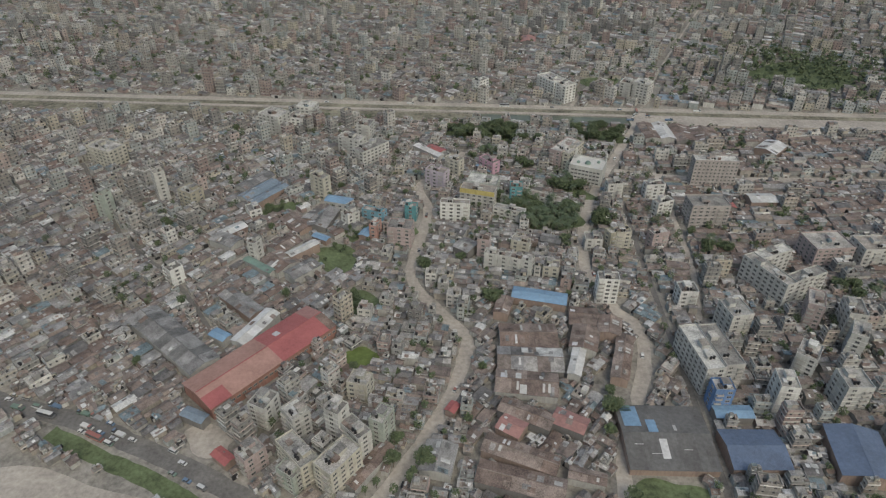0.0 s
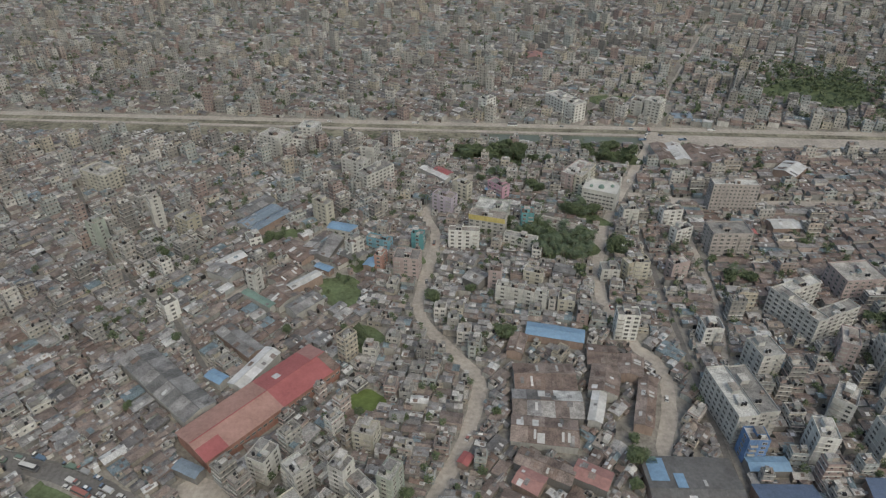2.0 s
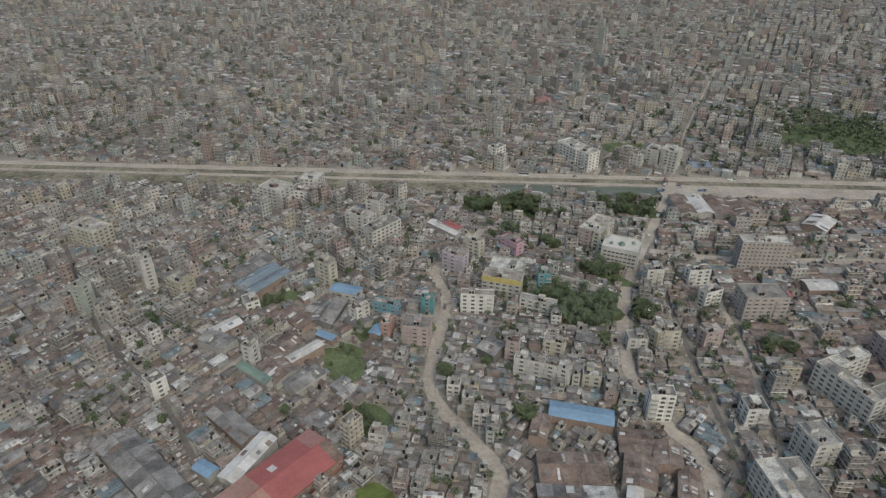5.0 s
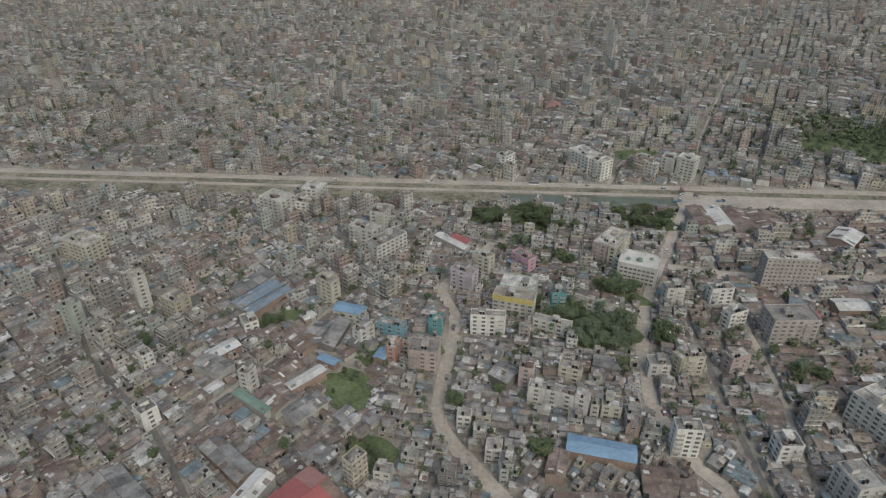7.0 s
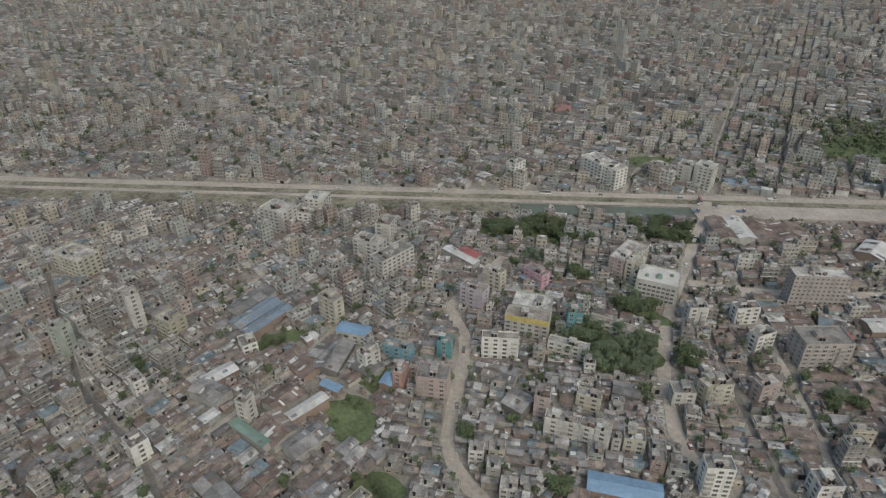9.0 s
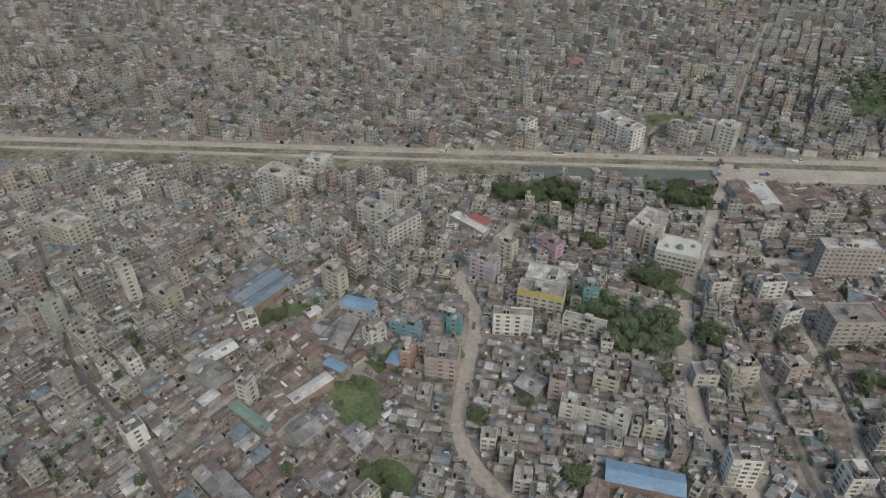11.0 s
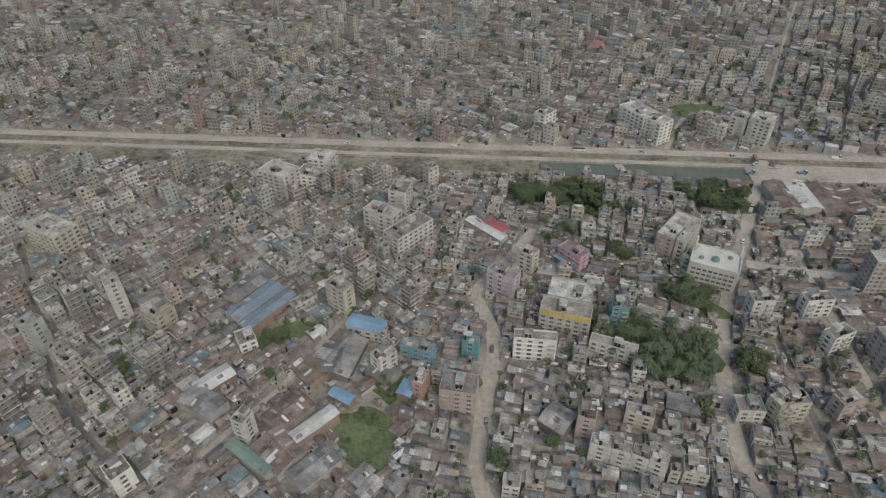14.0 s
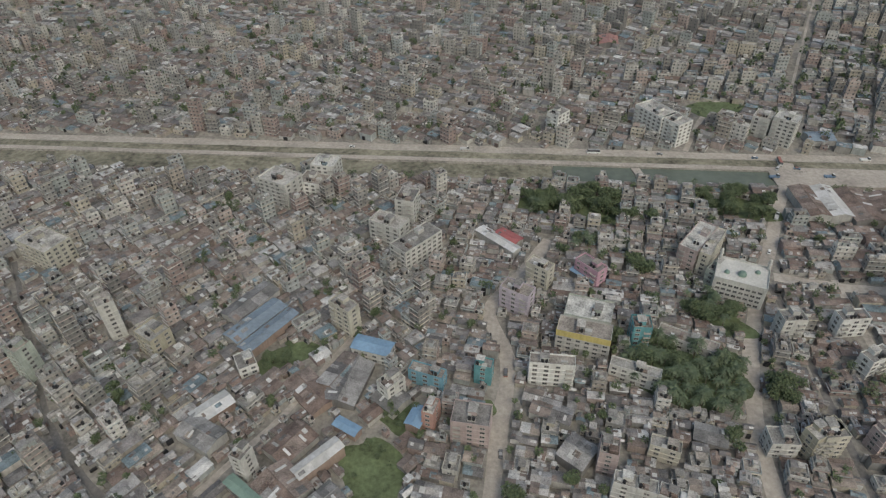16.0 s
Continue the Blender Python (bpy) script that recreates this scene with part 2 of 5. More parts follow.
def taken(x, y, r, rot, w, d):
    for ax, ay, bx, by, hw in roads_near(x, y):
        dx, dy = bx - ax, by - ay
        k = max(0.0, min(1.0, ((x - ax) * dx + (y - ay) * dy) / (dx * dx + dy * dy)))
        if math.hypot(x - ax - k * dx, y - ay - k * dy) < hw + min(w, d) * 0.5 + 0.25 * (max(w, d) - min(w, d)):
            return True
    for gx, gy, ga, gb, gr in GREENS:
        c, s = math.cos(gr), math.sin(gr)
        u, v = (x - gx) * c + (y - gy) * s, -(x - gx) * s + (y - gy) * c
        if (u / (ga + r * 0.5)) ** 2 + (v / (gb + r * 0.5)) ** 2 < 1:
            return True
    c1, s1 = math.cos(rot), math.sin(rot)
    for rx, ry, rw, rd, rr in RECTS:
        ex, ey = x - rx, y - ry
        if ex * ex + ey * ey > (r + math.hypot(rw, rd)) ** 2:
            continue
        c2, s2 = math.cos(rr), math.sin(rr)
        dc, ds = abs(math.cos(rot - rr)), abs(math.sin(rot - rr))
        if abs(ex * c2 + ey * s2) > rw + w / 2 * dc + d / 2 * ds or abs(-ex * s2 + ey * c2) > rd + w / 2 * ds + d / 2 * dc:
            continue
        if abs(ex * c1 + ey * s1) > w / 2 + rw * dc + rd * ds or abs(-ex * s1 + ey * c1) > d / 2 + rw * ds + rd * dc:
            continue
        return True
    return False


def reserve(x, y, w, d, rot):
    RECTS.append((x, y, w / 2, d / 2, radians(rot)))


# ---- ground, canal, roads ----
def bank(x):
    """The canal's middle line."""
    return 423.0 + 0.005 * x


def ground():
    geo = Geo("earth")
    xs = [-5000, -1500] + list(range(-900, 901, 60)) + [1500, 5000]
    prof = [(-900, 0), (-11, 0), (-9, -2.2), (9, -2.2), (11, 0), (4500, 0)]
    n = len(prof)
    for x in xs:
        for k, (dy, z) in enumerate(prof):
            geo.v.append((x, bank(max(-900, min(900, x))) + dy if 0 < k < n - 1 else dy, z))
    for i in range(len(xs) - 1):
        for k in range(n - 1):
            geo.f.append((i * n + k, (i + 1) * n + k, (i + 1) * n + k + 1, i * n + k + 1))
            geo.m.append(0)
    ob = new("ground", geo.mesh("ground"))
    tagged(ob, "dusty grey-brown city earth cut by a canal bed", "ground", kind="structure")


def ribbon(name, pts, width, m, label, z=0.06, keep=True, cat="road", thick=0.05):
    geo = Geo(m)
    # a smooth line through the points
    line = []
    for i in range(len(pts) - 1):
        p0, p1, p2, p3 = (Vector(pts[max(0, min(len(pts) - 1, j))]) for j in (i - 1, i, i + 1, i + 2))
        for k in range(6):
            t = k / 6
            line.append(0.5 * ((2 * p1) + (p2 - p0) * t + (2 * p0 - 5 * p1 + 4 * p2 - p3) * t * t + (3 * p1 - p0 - 3 * p2 + p3) * t ** 3))
    line.append(Vector(pts[-1]))
    rnd = random.Random(len(pts) * 7 + int(width * 10))
    for i, p in enumerate(line):
        d = (line[min(i + 1, len(line) - 1)] - line[max(i - 1, 0)]).normalized()
        nrm = Vector((-d.y, d.x))
        a, b = width / 2 * rnd.uniform(0.86, 1.14), width / 2 * rnd.uniform(0.86, 1.14)
        for q, zz in ((p + nrm * a, z - thick), (p + nrm * a, z), (p - nrm * b, z), (p - nrm * b, z - thick)):
            geo.v.append((q.x, q.y, zz))
        if i:
            for k in range(3):
                j = 4 * i + k
                geo.f.append((j - 4, j - 3, j + 1, j))
                geo.m.append(0)
    n = len(geo.v)
    geo.f += [(3, 2, 1, 0), (n - 4, n - 3, n - 2, n - 1)]
    geo.m += [0, 0]
    if keep:
        for a, b in zip(line, line[1:]):
            ROADS.append((a.x, a.y, b.x, b.y, width / 2))
    ob = new(name, geo.mesh(name))
    tagged(ob, label, cat, kind="structure")


ground()
water = Geo("water")
_xs = list(range(10, 191, 20))
for _x in _xs:
    water.v += [(_x, bank(_x) - 9.8, -0.9), (_x, bank(_x) + 9.8, -0.9)]
for _i in range(len(_xs) - 1):
    water.f.append((2 * _i, 2 * _i + 2, 2 * _i + 3, 2 * _i + 1))
    water.m.append(0)
tagged(new("water", water.mesh("water")), "still murky green canal water", "water", kind="structure")

ribbon("road", [(-43.7, -58), (-41.2, -22.8), (-19.9, 9.3), (2.1, 56.3), (9.6, 86.2), (11.2, 108.1), (-6.7, 131.8), (-25.2, 162.2), (-22.8, 210.4), (-20.3, 245.5), (-30.1, 274.3), (-25, 292.6), (-8.4, 319.4), (3.3, 344.2)], 7.5, "road_dust", "winding dusty main lane")
ribbon("road", [(82.1, -56.9), (83.9, 16), (92.2, 50.9), (107.2, 89.6), (110.6, 120.4), (99.6, 140.1), (90.7, 166.6), (87.7, 183.3), (89.9, 217.3), (103.2, 271.1), (136.1, 350.2), (171.6, 430.9), (176, 446)], 7.5, "road_dust", "dusty road to the canal crossing", 0.07)
ribbon("road", [(178, 458), (193.4, 487.4), (216.8, 562.1), (286.4, 727.5), (341, 853.7)], 2.4, "road_dust", "narrow lane north of the canal", 0.045)
ribbon("road", [(108, 458), (128, 505), (152, 545)], 4.0, "road_dust", "dusty lane north of the canal", 0.045)
ribbon("road", [(129, -56.5), (127.8, 78.9), (125.9, 201.3), (125.2, 296.7), (116.9, 326.3)], 3.5, "asphalt", "narrow dark straight lane", 0.05)
ribbon("road", [(147.3, 132.3), (154.5, 166.9), (158.2, 200.6), (159.6, 239.1), (160.3, 275.2), (161, 318)], 4.0, "road_dust", "dusty side lane", 0.055)
ribbon("road", [(128.4, 318.6), (161, 312.3), (203.5, 310), (251.5, 312.1), (404.8, 319.3), (573.1, 327.9)], 7.0, "road_dust", "wide dusty cross street", 0.065)
ribbon("road", [(-420, 120), (-300, 76), (-219.4, 46.5), (-170.6, 35.5), (-133.9, 22), (-90.5, 4.5), (-50, -16), (42, -66)], 9.5, "asphalt", "grey highway with dusty edges", 0.05)
ribbon("road", [(-146.9, 162.8), (-136.2, 180.9), (-121.1, 206.6), (-105.3, 243.6), (-95.2, 264.1)], 3.0, "road_dust", "narrow lane between workshops", 0.05)
ribbon("road", [(-136.1, 106.4), (-174.5, 150.1), (-202.2, 171.1), (-235.9, 201.5), (-315, 300.3)], 3.0, "asphalt", "dark narrow lane", 0.05)
ribbon("ditch", [(x, bank(x) - 0.5) for x in (-900, -600, -300, -100, -20, 9)], 20.4, "dry_grass", "silted dry canal bed with grass", -0.9, cat="ditch", thick=1.6)
ribbon("road", [(x, bank(x) + 29) for x in range(-900, 901, 100)], 9.0, "road_dust", "dusty road along the canal bank", 0.08)
ribbon("road", [(x, bank(x) + 13) for x in range(-900, 901, 100)], 5.0, "road_dust", "dirt track on the canal embankment", 0.058)
ribbon("road", [(160.1, 424.4), (222.5, 426.9), (383.7, 431), (667.9, 432.3)], 19.0, "road_dust", "dusty filled stretch of the canal", 0.035, thick=2.3)
ribbon("grass_verge", [(x, bank(x) + 20) for x in range(-900, 901, 100)], 8.0, "dry_grass", "dry grassy canal embankment", 0.052, cat="verge")
ribbon("grass_verge", [(-185, 29), (-150.6, 15.5), (-128, 7.5), (-107.9, -1.5), (-80, -14)], 8.0, "grass", "grassy strip beside the highway", 0.06, cat="verge")
for _x in range(-880, 900, 30):
    ROADS.append((_x, bank(_x) + 10, _x + 30, bank(_x + 30) + 10, 23))
ROADS.append((-240, -5, -100, -60, 38))


def patch(name, x, y, a, b, rot, m, label, cat, z=0.05, seed=1, keep=True):
    """An uneven patch of ground with a low rim."""
    rnd = random.Random(seed)
    z += seed * 0.006
    n = 26
    ph = [rnd.uniform(0, 6.28) for _ in range(3)]
    geo = Geo(m)
    at = (math.cos(radians(rot)), math.sin(radians(rot)), x, y, 0)
    p = []
    for zz in (z, -0.05):
        for i in range(n):
            t = 2 * math.pi * i / n
            k = 1 + 0.12 * math.sin(2 * t + ph[0]) + 0.09 * math.sin(3 * t + ph[1]) + 0.06 * math.sin(5 * t + ph[2])
            p.append((a * k * math.cos(t), b * k * math.sin(t), zz))
    p.append((0, 0, z))
    f = [(i, (i + 1) % n, 2 * n) for i in range(n)] + [(n + i, n + (i + 1) % n, (i + 1) % n, i) for i in range(n)]
    geo.put(p, f, [m] * len(f), at)
    if keep:
        GREENS.append((x, y, a, b, radians(rot)))
    return tagged(new(name, geo.mesh(name)), label, cat, kind="structure")


patch("pond", -46.4, 87.9, 9.5, 9, 20, "algae", "round pond covered with green algae", "pond", seed=3)
patch("grass", -76, 179, 12, 20, 30, "grass", "rough green grass plot between houses", "grass", seed=4)
patch("grass", -55.4, 135.7, 15, 10, -20, "grass", "overgrown green plot", "grass", seed=5)
patch("grass", -66, 206, 12, 9, -15, "grass", "overgrown green plot with bushes", "grass", seed=12)
patch("grass", -131.4, 238.2, 8, 17, -52, "grass", "overgrown factory yard", "grass", seed=6)
patch("grass", 104.5, 11.2, 17, 11, 0, "grass", "bright green grass field beside the factory", "grass", seed=7)
patch("grass", 62, 242, 28, 20, -20, "grass", "shaded grove floor under palms", "grass", seed=8)
patch("grass", 88.4, 283.5, 20, 9, -32, "grass", "shaded grove floor", "grass", seed=9)
patch("grass", 33.3, 378.4, 18, 17, 0, "grass", "green canal-side grove floor", "grass", seed=10)
patch("grass", 126.5, 385.5, 26, 12, -5, "grass", "green canal-side grove floor", "grass", seed=11)
patch("grass", -1.1, 382.4, 14, 12, 0, "grass", "green canal-side grove floor", "grass", seed=13)
patch("grass", 382.1, 571.2, 62, 48, 10, "grass", "wide green field beyond the canal", "grass", seed=14)
patch("grass", 145.5, 529.6, 24, 14, 0, "grass", "small green field beyond the canal", "grass", seed=15)
patch("grass", -28.7, 215.7, 3, 5, 0, "grass", "bushy corner", "grass", seed=16)
patch("yard", 87.9, 74.7, 9, 15, 0, "earth", "bare factory yard", "yard", 0.04, 17)
patch("yard", -144.9, -23.7, 60, 28, -25, "road_dust", "bare dusty open lot beside the highway", "yard", 0.03, 18)
patch("yard", -107.8, 29.7, 14, 8, -20, "road_dust", "bare dusty yard", "yard", 0.03, 19)


# ---- houses ----
def window_mesh():
    """A wide framed window in one piece: the frame stands proud, two panes lie back in it."""
    geo = Geo("pane", "frame")
    a, c, z, t, dp = 1.0, 0.06, 0.66, 0.12, 0.16
    xs, zs = (-a - t, -a, -c, c, a, a + t), (-z - t, -z, z, z + t)
    p = [(x, -dp, q) for q in zs for x in xs]
    f, m = [], []
    for k in range(3):
        for i in range(5):
            if k == 1 and i in (1, 3):
                continue
            f.append((6 * k + i, 6 * k + i + 1, 6 * k + 7 + i, 6 * k + 6 + i))
            m.append("frame")
    for i in (1, 3):
        n = len(p)
        p += [(xs[i], -0.04, -z), (xs[i + 1], -0.04, -z), (xs[i + 1], -0.04, z), (xs[i], -0.04, z)]
        o = (6 + i, 7 + i, 13 + i, 12 + i)
        f.append((n, n + 1, n + 2, n + 3))
        m.append("pane")
        for e in range(4):
            f.append((o[e], o[(e + 1) % 4], n + (e + 1) % 4, n + e))
            m.append("frame")
    n = len(p)
    p += [(xs[0], 0, zs[0]), (xs[5], 0, zs[0]), (xs[5], 0, zs[3]), (xs[0], 0, zs[3])]
    o = (0, 5, 23, 18)
    for e in range(4):
        f.append((n + e, n + (e + 1) % 4, o[(e + 1) % 4], o[e]))
        m.append("frame")
    geo.put(p, f, m, O)
    return geo.mesh("window")


def balcony_mesh():
    """A balcony tray in one piece: slab and solid rail."""
    geo = Geo("frame")
    p = []
    for u, y0, z in ((1.6, -1.2, 0.0), (1.6, -1.2, 1.0), (1.48, -1.08, 1.0), (1.48, -1.08, 0.15)):
        p += [(-u, 0, z), (-u, y0, z), (u, y0, z), (u, 0, z)]
    f = [(4 * k + i, 4 * k + i + 1, 4 * k + 5 + i, 4 * k + 4 + i) for k in range(3) for i in range(3)]
    geo.put(p, f + [(12, 13, 14, 15), (3, 2, 1, 0)], ["frame"] * 11, O)
    return geo.mesh("balcony")


def tank_mesh():
    geo = Geo("tank", "frame")
    geo.box(-0.8, -0.8, 0, 0.8, 0.8, 0.3, O, "frame")
    geo.tube(0, 0, 0.3, 0.7, 1.5, O, "tank", 10)
    geo.tube(0, 0, 1.8, 0.4, 0.18, O, "tank", 8)
    return geo.mesh("water_tank")


WINDOW, BALCONY, TANK = window_mesh(), balcony_mesh(), tank_mesh()


def stick(name, data, parent, m):
    ob = new(name, data)
    ob.parent = parent
    ob.matrix_basis = m
    return ob


def roof_kit(th, w, d, h, wall, rnd):
    """Stair room, tanks and column stubs on a flat roof."""
    s = Geo(wall)
    sx, sy = rnd.uniform(-0.25, 0.25) * w, rnd.uniform(0.0, 0.28) * d
    a, b = min(1.9, w * 0.22), min(2.4, d * 0.25)
    s.box(sx - a, sy - b, h, sx + a, sy + b, h + 2.5, O, wall, "roof_slab")
    s.box(sx - a - 0.25, sy - b - 0.25, h + 2.5, sx + a + 0.25, sy + b + 0.25, h + 2.62, O, wall, "roof_slab")
    part("stair_room", s, th)
    for k in range(1 + (w > 10)):
        stick("water_tank", TANK, th, pose(sx + (k - 0.5) * 1.8, -0.28 * d, h, 0, 0, 0))


def flat(x, y, w, d, rot, floors, colour, label, top=None):
    rnd = random.Random(int(x * 31 + y * 17))
    reserve(x, y, w + 1, d + 1, rot)
    wall = "wall_" + colour
    fh = 2.95
    h = floors * fh
    th = thing("apartment_building", x, y, 0, rot, label, "building")
    body = Geo(wall, "roof_slab")
    body.tower(w, d, h, floors, fh, wall, "roof_slab")
    part("body", body, th)
    if top == "yellowband":
        band = Geo("wall_yellow")
        for x0, y0, x1, y1 in ((-w / 2 - 0.15, -d / 2 - 0.15, w / 2 + 0.15, -d / 2), (-w / 2 - 0.15, -d / 2, -w / 2, -d / 2 + 7)):
            band.box(x0, y0, h - 2.9, x1, y1, h + 0.95, O, "wall_yellow")
        part("painted_storey", band, th, "yellow painted top storey wall")
    if top == "blueroof":
        rf = Geo("blue_tin")
        rf.roof(w, d, h + 1.6, 0.9, O, "blue_tin", 0.5)
        part("roof", rf, th, "bright blue corrugated roof")
        posts = Geo("frame")
        for px in (-1, 1):
            for py in (-1, 1):
                posts.box(px * (w / 2 - 0.3) - 0.1, py * (d / 2 - 0.3) - 0.1, h, px * (w / 2 - 0.3) + 0.1, py * (d / 2 - 0.3) + 0.1, h + 1.7, O, "frame")
        part("roof_frame", posts, th)
    else:
        roof_kit(th, w, d, h, wall, rnd)
        for _ in range(rnd.choice((1, 2, 3))):
            rs = Geo("tin")
            a, c, q, v = rnd.uniform(0.6, 1.8), rnd.uniform(0.6, 1.6), rnd.uniform(-0.3, 0.3) * w, rnd.uniform(-0.32, -0.05) * d
            mm = rnd.choice(("tin", "white_tin", "rust_tin", "wall_grey"))
            rs.box(q - a, v - c, h, q + a, v + c, h + rnd.uniform(0.7, 2.1), O, mm)
            part("roof_shelter", rs, th)
    gap = 2.9 if top == "tower" else rnd.uniform(3.7, 4.5)
    sides = [(0, w, d / 2), (90, d, w / 2), (-90, d, w / 2)] + ([(180, w, d / 2)] if y < 40 else [])
    for a, length, off in sides:
        n = max(1, int((length - 0.8) / gap))
        col = rnd.randrange(n) if a == 0 and floors > 3 and top is None and n > 1 else -1
        for k in range(floors):
            if top == "yellowband" and a == 0 and k == floors - 1:
                continue
            for i in range(n):
                u = (i - (n - 1) / 2) * length / n
                turn = pose(0, 0, 0, 0, 0, a)
                if i == col and k:
                    stick("balcony", BALCONY, th, turn @ pose(u, -off, k * fh + 0.15))
                else:
                    stick("window", WINDOW, th, turn @ pose(u, -off, k * fh + 1.7) @ Matrix.Diagonal((0.62 if top == "tower" else 1, 1, 1, 1)))
    return th


def panel(th, name, m, x0, x1, v0, v1, top, sl, lift, t=0.1):
    """A sloping sheet of roof from v0 to v1 across the ridge."""
    geo = Geo(m)
    z0, z1 = top - abs(v0) * sl + lift, top - abs(v1) * sl + lift
    p = [(x0, v0, z0 + t), (x1, v0, z0 + t), (x1, v1, z1 + t), (x0, v1, z1 + t), (x0, v0, z0), (x1, v0, z0), (x1, v1, z1), (x0, v1, z1)]
    f = [(0, 1, 2, 3), (7, 6, 5, 4), (4, 5, 1, 0), (5, 6, 2, 1), (6, 7, 3, 2), (7, 4, 0, 3)]
    if v1 < v0:
        f = [q[::-1] for q in f]
    geo.put(p, f, [m] * 6, O)
    return part(name, geo, th)


def shed(x, y, w, d, rot, h, m, label):
    rnd = random.Random(int(x * 13 + y * 7))
    reserve(x, y, w + 0.6, d + 0.6, rot)
    th = thing("shed", x, y, 0, rot, label, "shed")
    rise = min(2.5, d * 0.12)
    hw = h - rise
    wl = rnd.choice(("wall_grey", "wall_brown", "wall_dark"))
    body = Geo(wl)
    a, b = w / 2, d / 2
    p = [(-a, -b, 0), (a, -b, 0), (a, b, 0), (-a, b, 0), (-a, -b, hw), (a, -b, hw), (a, b, hw), (-a, b, hw), (-a, 0, hw + rise), (a, 0, hw + rise)]
    body.put(p, [(0, 1, 5, 4), (1, 2, 6, 9, 5), (2, 3, 7, 6), (3, 0, 4, 8, 7)], [wl] * 4, O)
    part("wall", body, th)
    # the roof in bays of sheets, each slope by itself, with odd sheets laid over it
    bays = max(1, round(w / 7.5))
    sl = rise / b
    for i in range(bays):
        x0, x1 = -a + w * i / bays - (0.4 if i == 0 else -0.02), -a + w * (i + 1) / bays + (0.4 if i == bays - 1 else 0)
        for sg in (-1, 1):
            e = b + 0.4 + rnd.uniform(0, 0.25)
            panel(th, "roof_panel", m, x0, x1, 0.0, sg * e, hw + rise, sl, 0.02 + rnd.uniform(0, 0.05))
    if m not in ("blue_tin", "navy_tin"):
        for _ in range(min(7, int(w * d / 38))):
            q, sg, v0 = rnd.uniform(-a, a - 2), rnd.choice((-1, 1)), rnd.uniform(0, 0.5) * b
            v1 = min(v0 + rnd.uniform(0.25, 0.7) * b, b + 0.3)
            panel(th, "roof_patch", rnd.choice((m, m, "tin", "rust_tin", "white_tin", "grey_tin")), q, min(q + rnd.uniform(1.0, 3.8), a), sg * v0, sg * v1, hw + rise, sl, 0.2)
    cap = Geo(m)
    cap.box(-a - 0.4, -0.25, hw + rise + 0.05, a + 0.4, 0.25, hw + rise + 0.22, O, m)
    part("ridge_cap", cap, th)
    if rnd.random() < 0.6 and w > 12 and m in ("grey_tin", "rust_tin", "dark_tin", "tin"):
        for i in range(rnd.randint(1, 4)):
            sk = Geo("white_tin")
            u, v = rnd.uniform(-a * 0.8, a * 0.8), rnd.choice((-1, 1)) * b * 0.5
            z = hw + rise * 0.5 + 0.3
            q = abs(b) * 0.3
            s = -1 if v > 0 else 1
            sl = rise / b
            sk.put([(u - 0.6, v - q, z - s * q * sl + 0.14), (u + 0.6, v - q, z - s * q * sl + 0.14), (u + 0.6, v + q, z + s * q * sl + 0.14), (u - 0.6, v + q, z + s * q * sl + 0.14),
                    (u - 0.6, v - q, z - s * q * sl), (u + 0.6, v - q, z - s * q * sl), (u + 0.6, v + q, z + s * q * sl), (u - 0.6, v + q, z + s * q * sl)],
                   [(0, 1, 2, 3), (4, 5, 1, 0), (5, 6, 2, 1), (6, 7, 3, 2), (7, 4, 0, 3)], ["white_tin"] * 5, O)
            part("roof_light", sk, th, "pale roof light sheet")
    return th


def dome(geo, x, y, z, r, m, n=14):
    rows = 5
    p = [(x + r * math.cos(k * math.pi / 2 / rows) * math.cos(i * 2 * math.pi / n), y + r * math.cos(k * math.pi / 2 / rows) * math.sin(i * 2 * math.pi / n), z + r * math.sin(k * math.pi / 2 / rows))
         for k in range(rows) for i in range(n)] + [(x, y, z + r)]
    f = [(k * n + i, k * n + (i + 1) % n, (k + 1) * n + (i + 1) % n, (k + 1) * n + i) for k in range(rows - 1) for i in range(n)]
    f += [((rows - 1) * n + i, (rows - 1) * n + (i + 1) % n, rows * n) for i in range(n)]
    geo.put(p, f, [m] * len(f), O)


def mosque(x, y, w, d, rot, h, colour, label):
    reserve(x, y, w + 1, d + 1, rot)
    wall = "wall_" + colour
    th = thing("mosque", x, y, 0, rot, label, "mosque")
    body = Geo(wall, "roof_slab")
    body.block(w, d, h, O, wall, wall, rim=1.0)
    for k in range(9):
        u = -w / 2 + w * (k + 0.5) / 9
        pier = Geo(wall)
        pier.box(u - 0.25, -d / 2 - 0.3, 0, u + 0.25, -d / 2, h + 1.0, O, wall)
        part("pier", pier, th)
    part("hall", body, th)
    for u, v, r in ((0, -2, 2.3), (-7.5, -3, 1.4), (7.5, 3, 1.4)):
        dm = Geo("wall_palegreen")
        dm.tube(u, v, h, r * 1.05, 0.5, O, "wall_palegreen", 14)
        dome(dm, u, v, h + 0.5, r, "green_tin")
        part("dome", dm, th, "pale green dome")
    for u in (-w / 2 + 1, w / 2 - 1):
        mn = Geo(wall)
        mn.tube(u, d / 2 - 1, h, 0.8, 6, O, wall, 8)
        mn.tube(u, d / 2 - 1, h + 3.6, 1.2, 0.3, O, wall, 8)
        dome(mn, u, d / 2 - 1, h + 6, 0.8, wall, 8)
        part("minaret", mn, th)
    for k in range(4):
        for i in range(8):
            stick("window", WINDOW, th, pose(-w / 2 + w * (i + 1) / 9, -d / 2, k * 3.1 + 1.7))


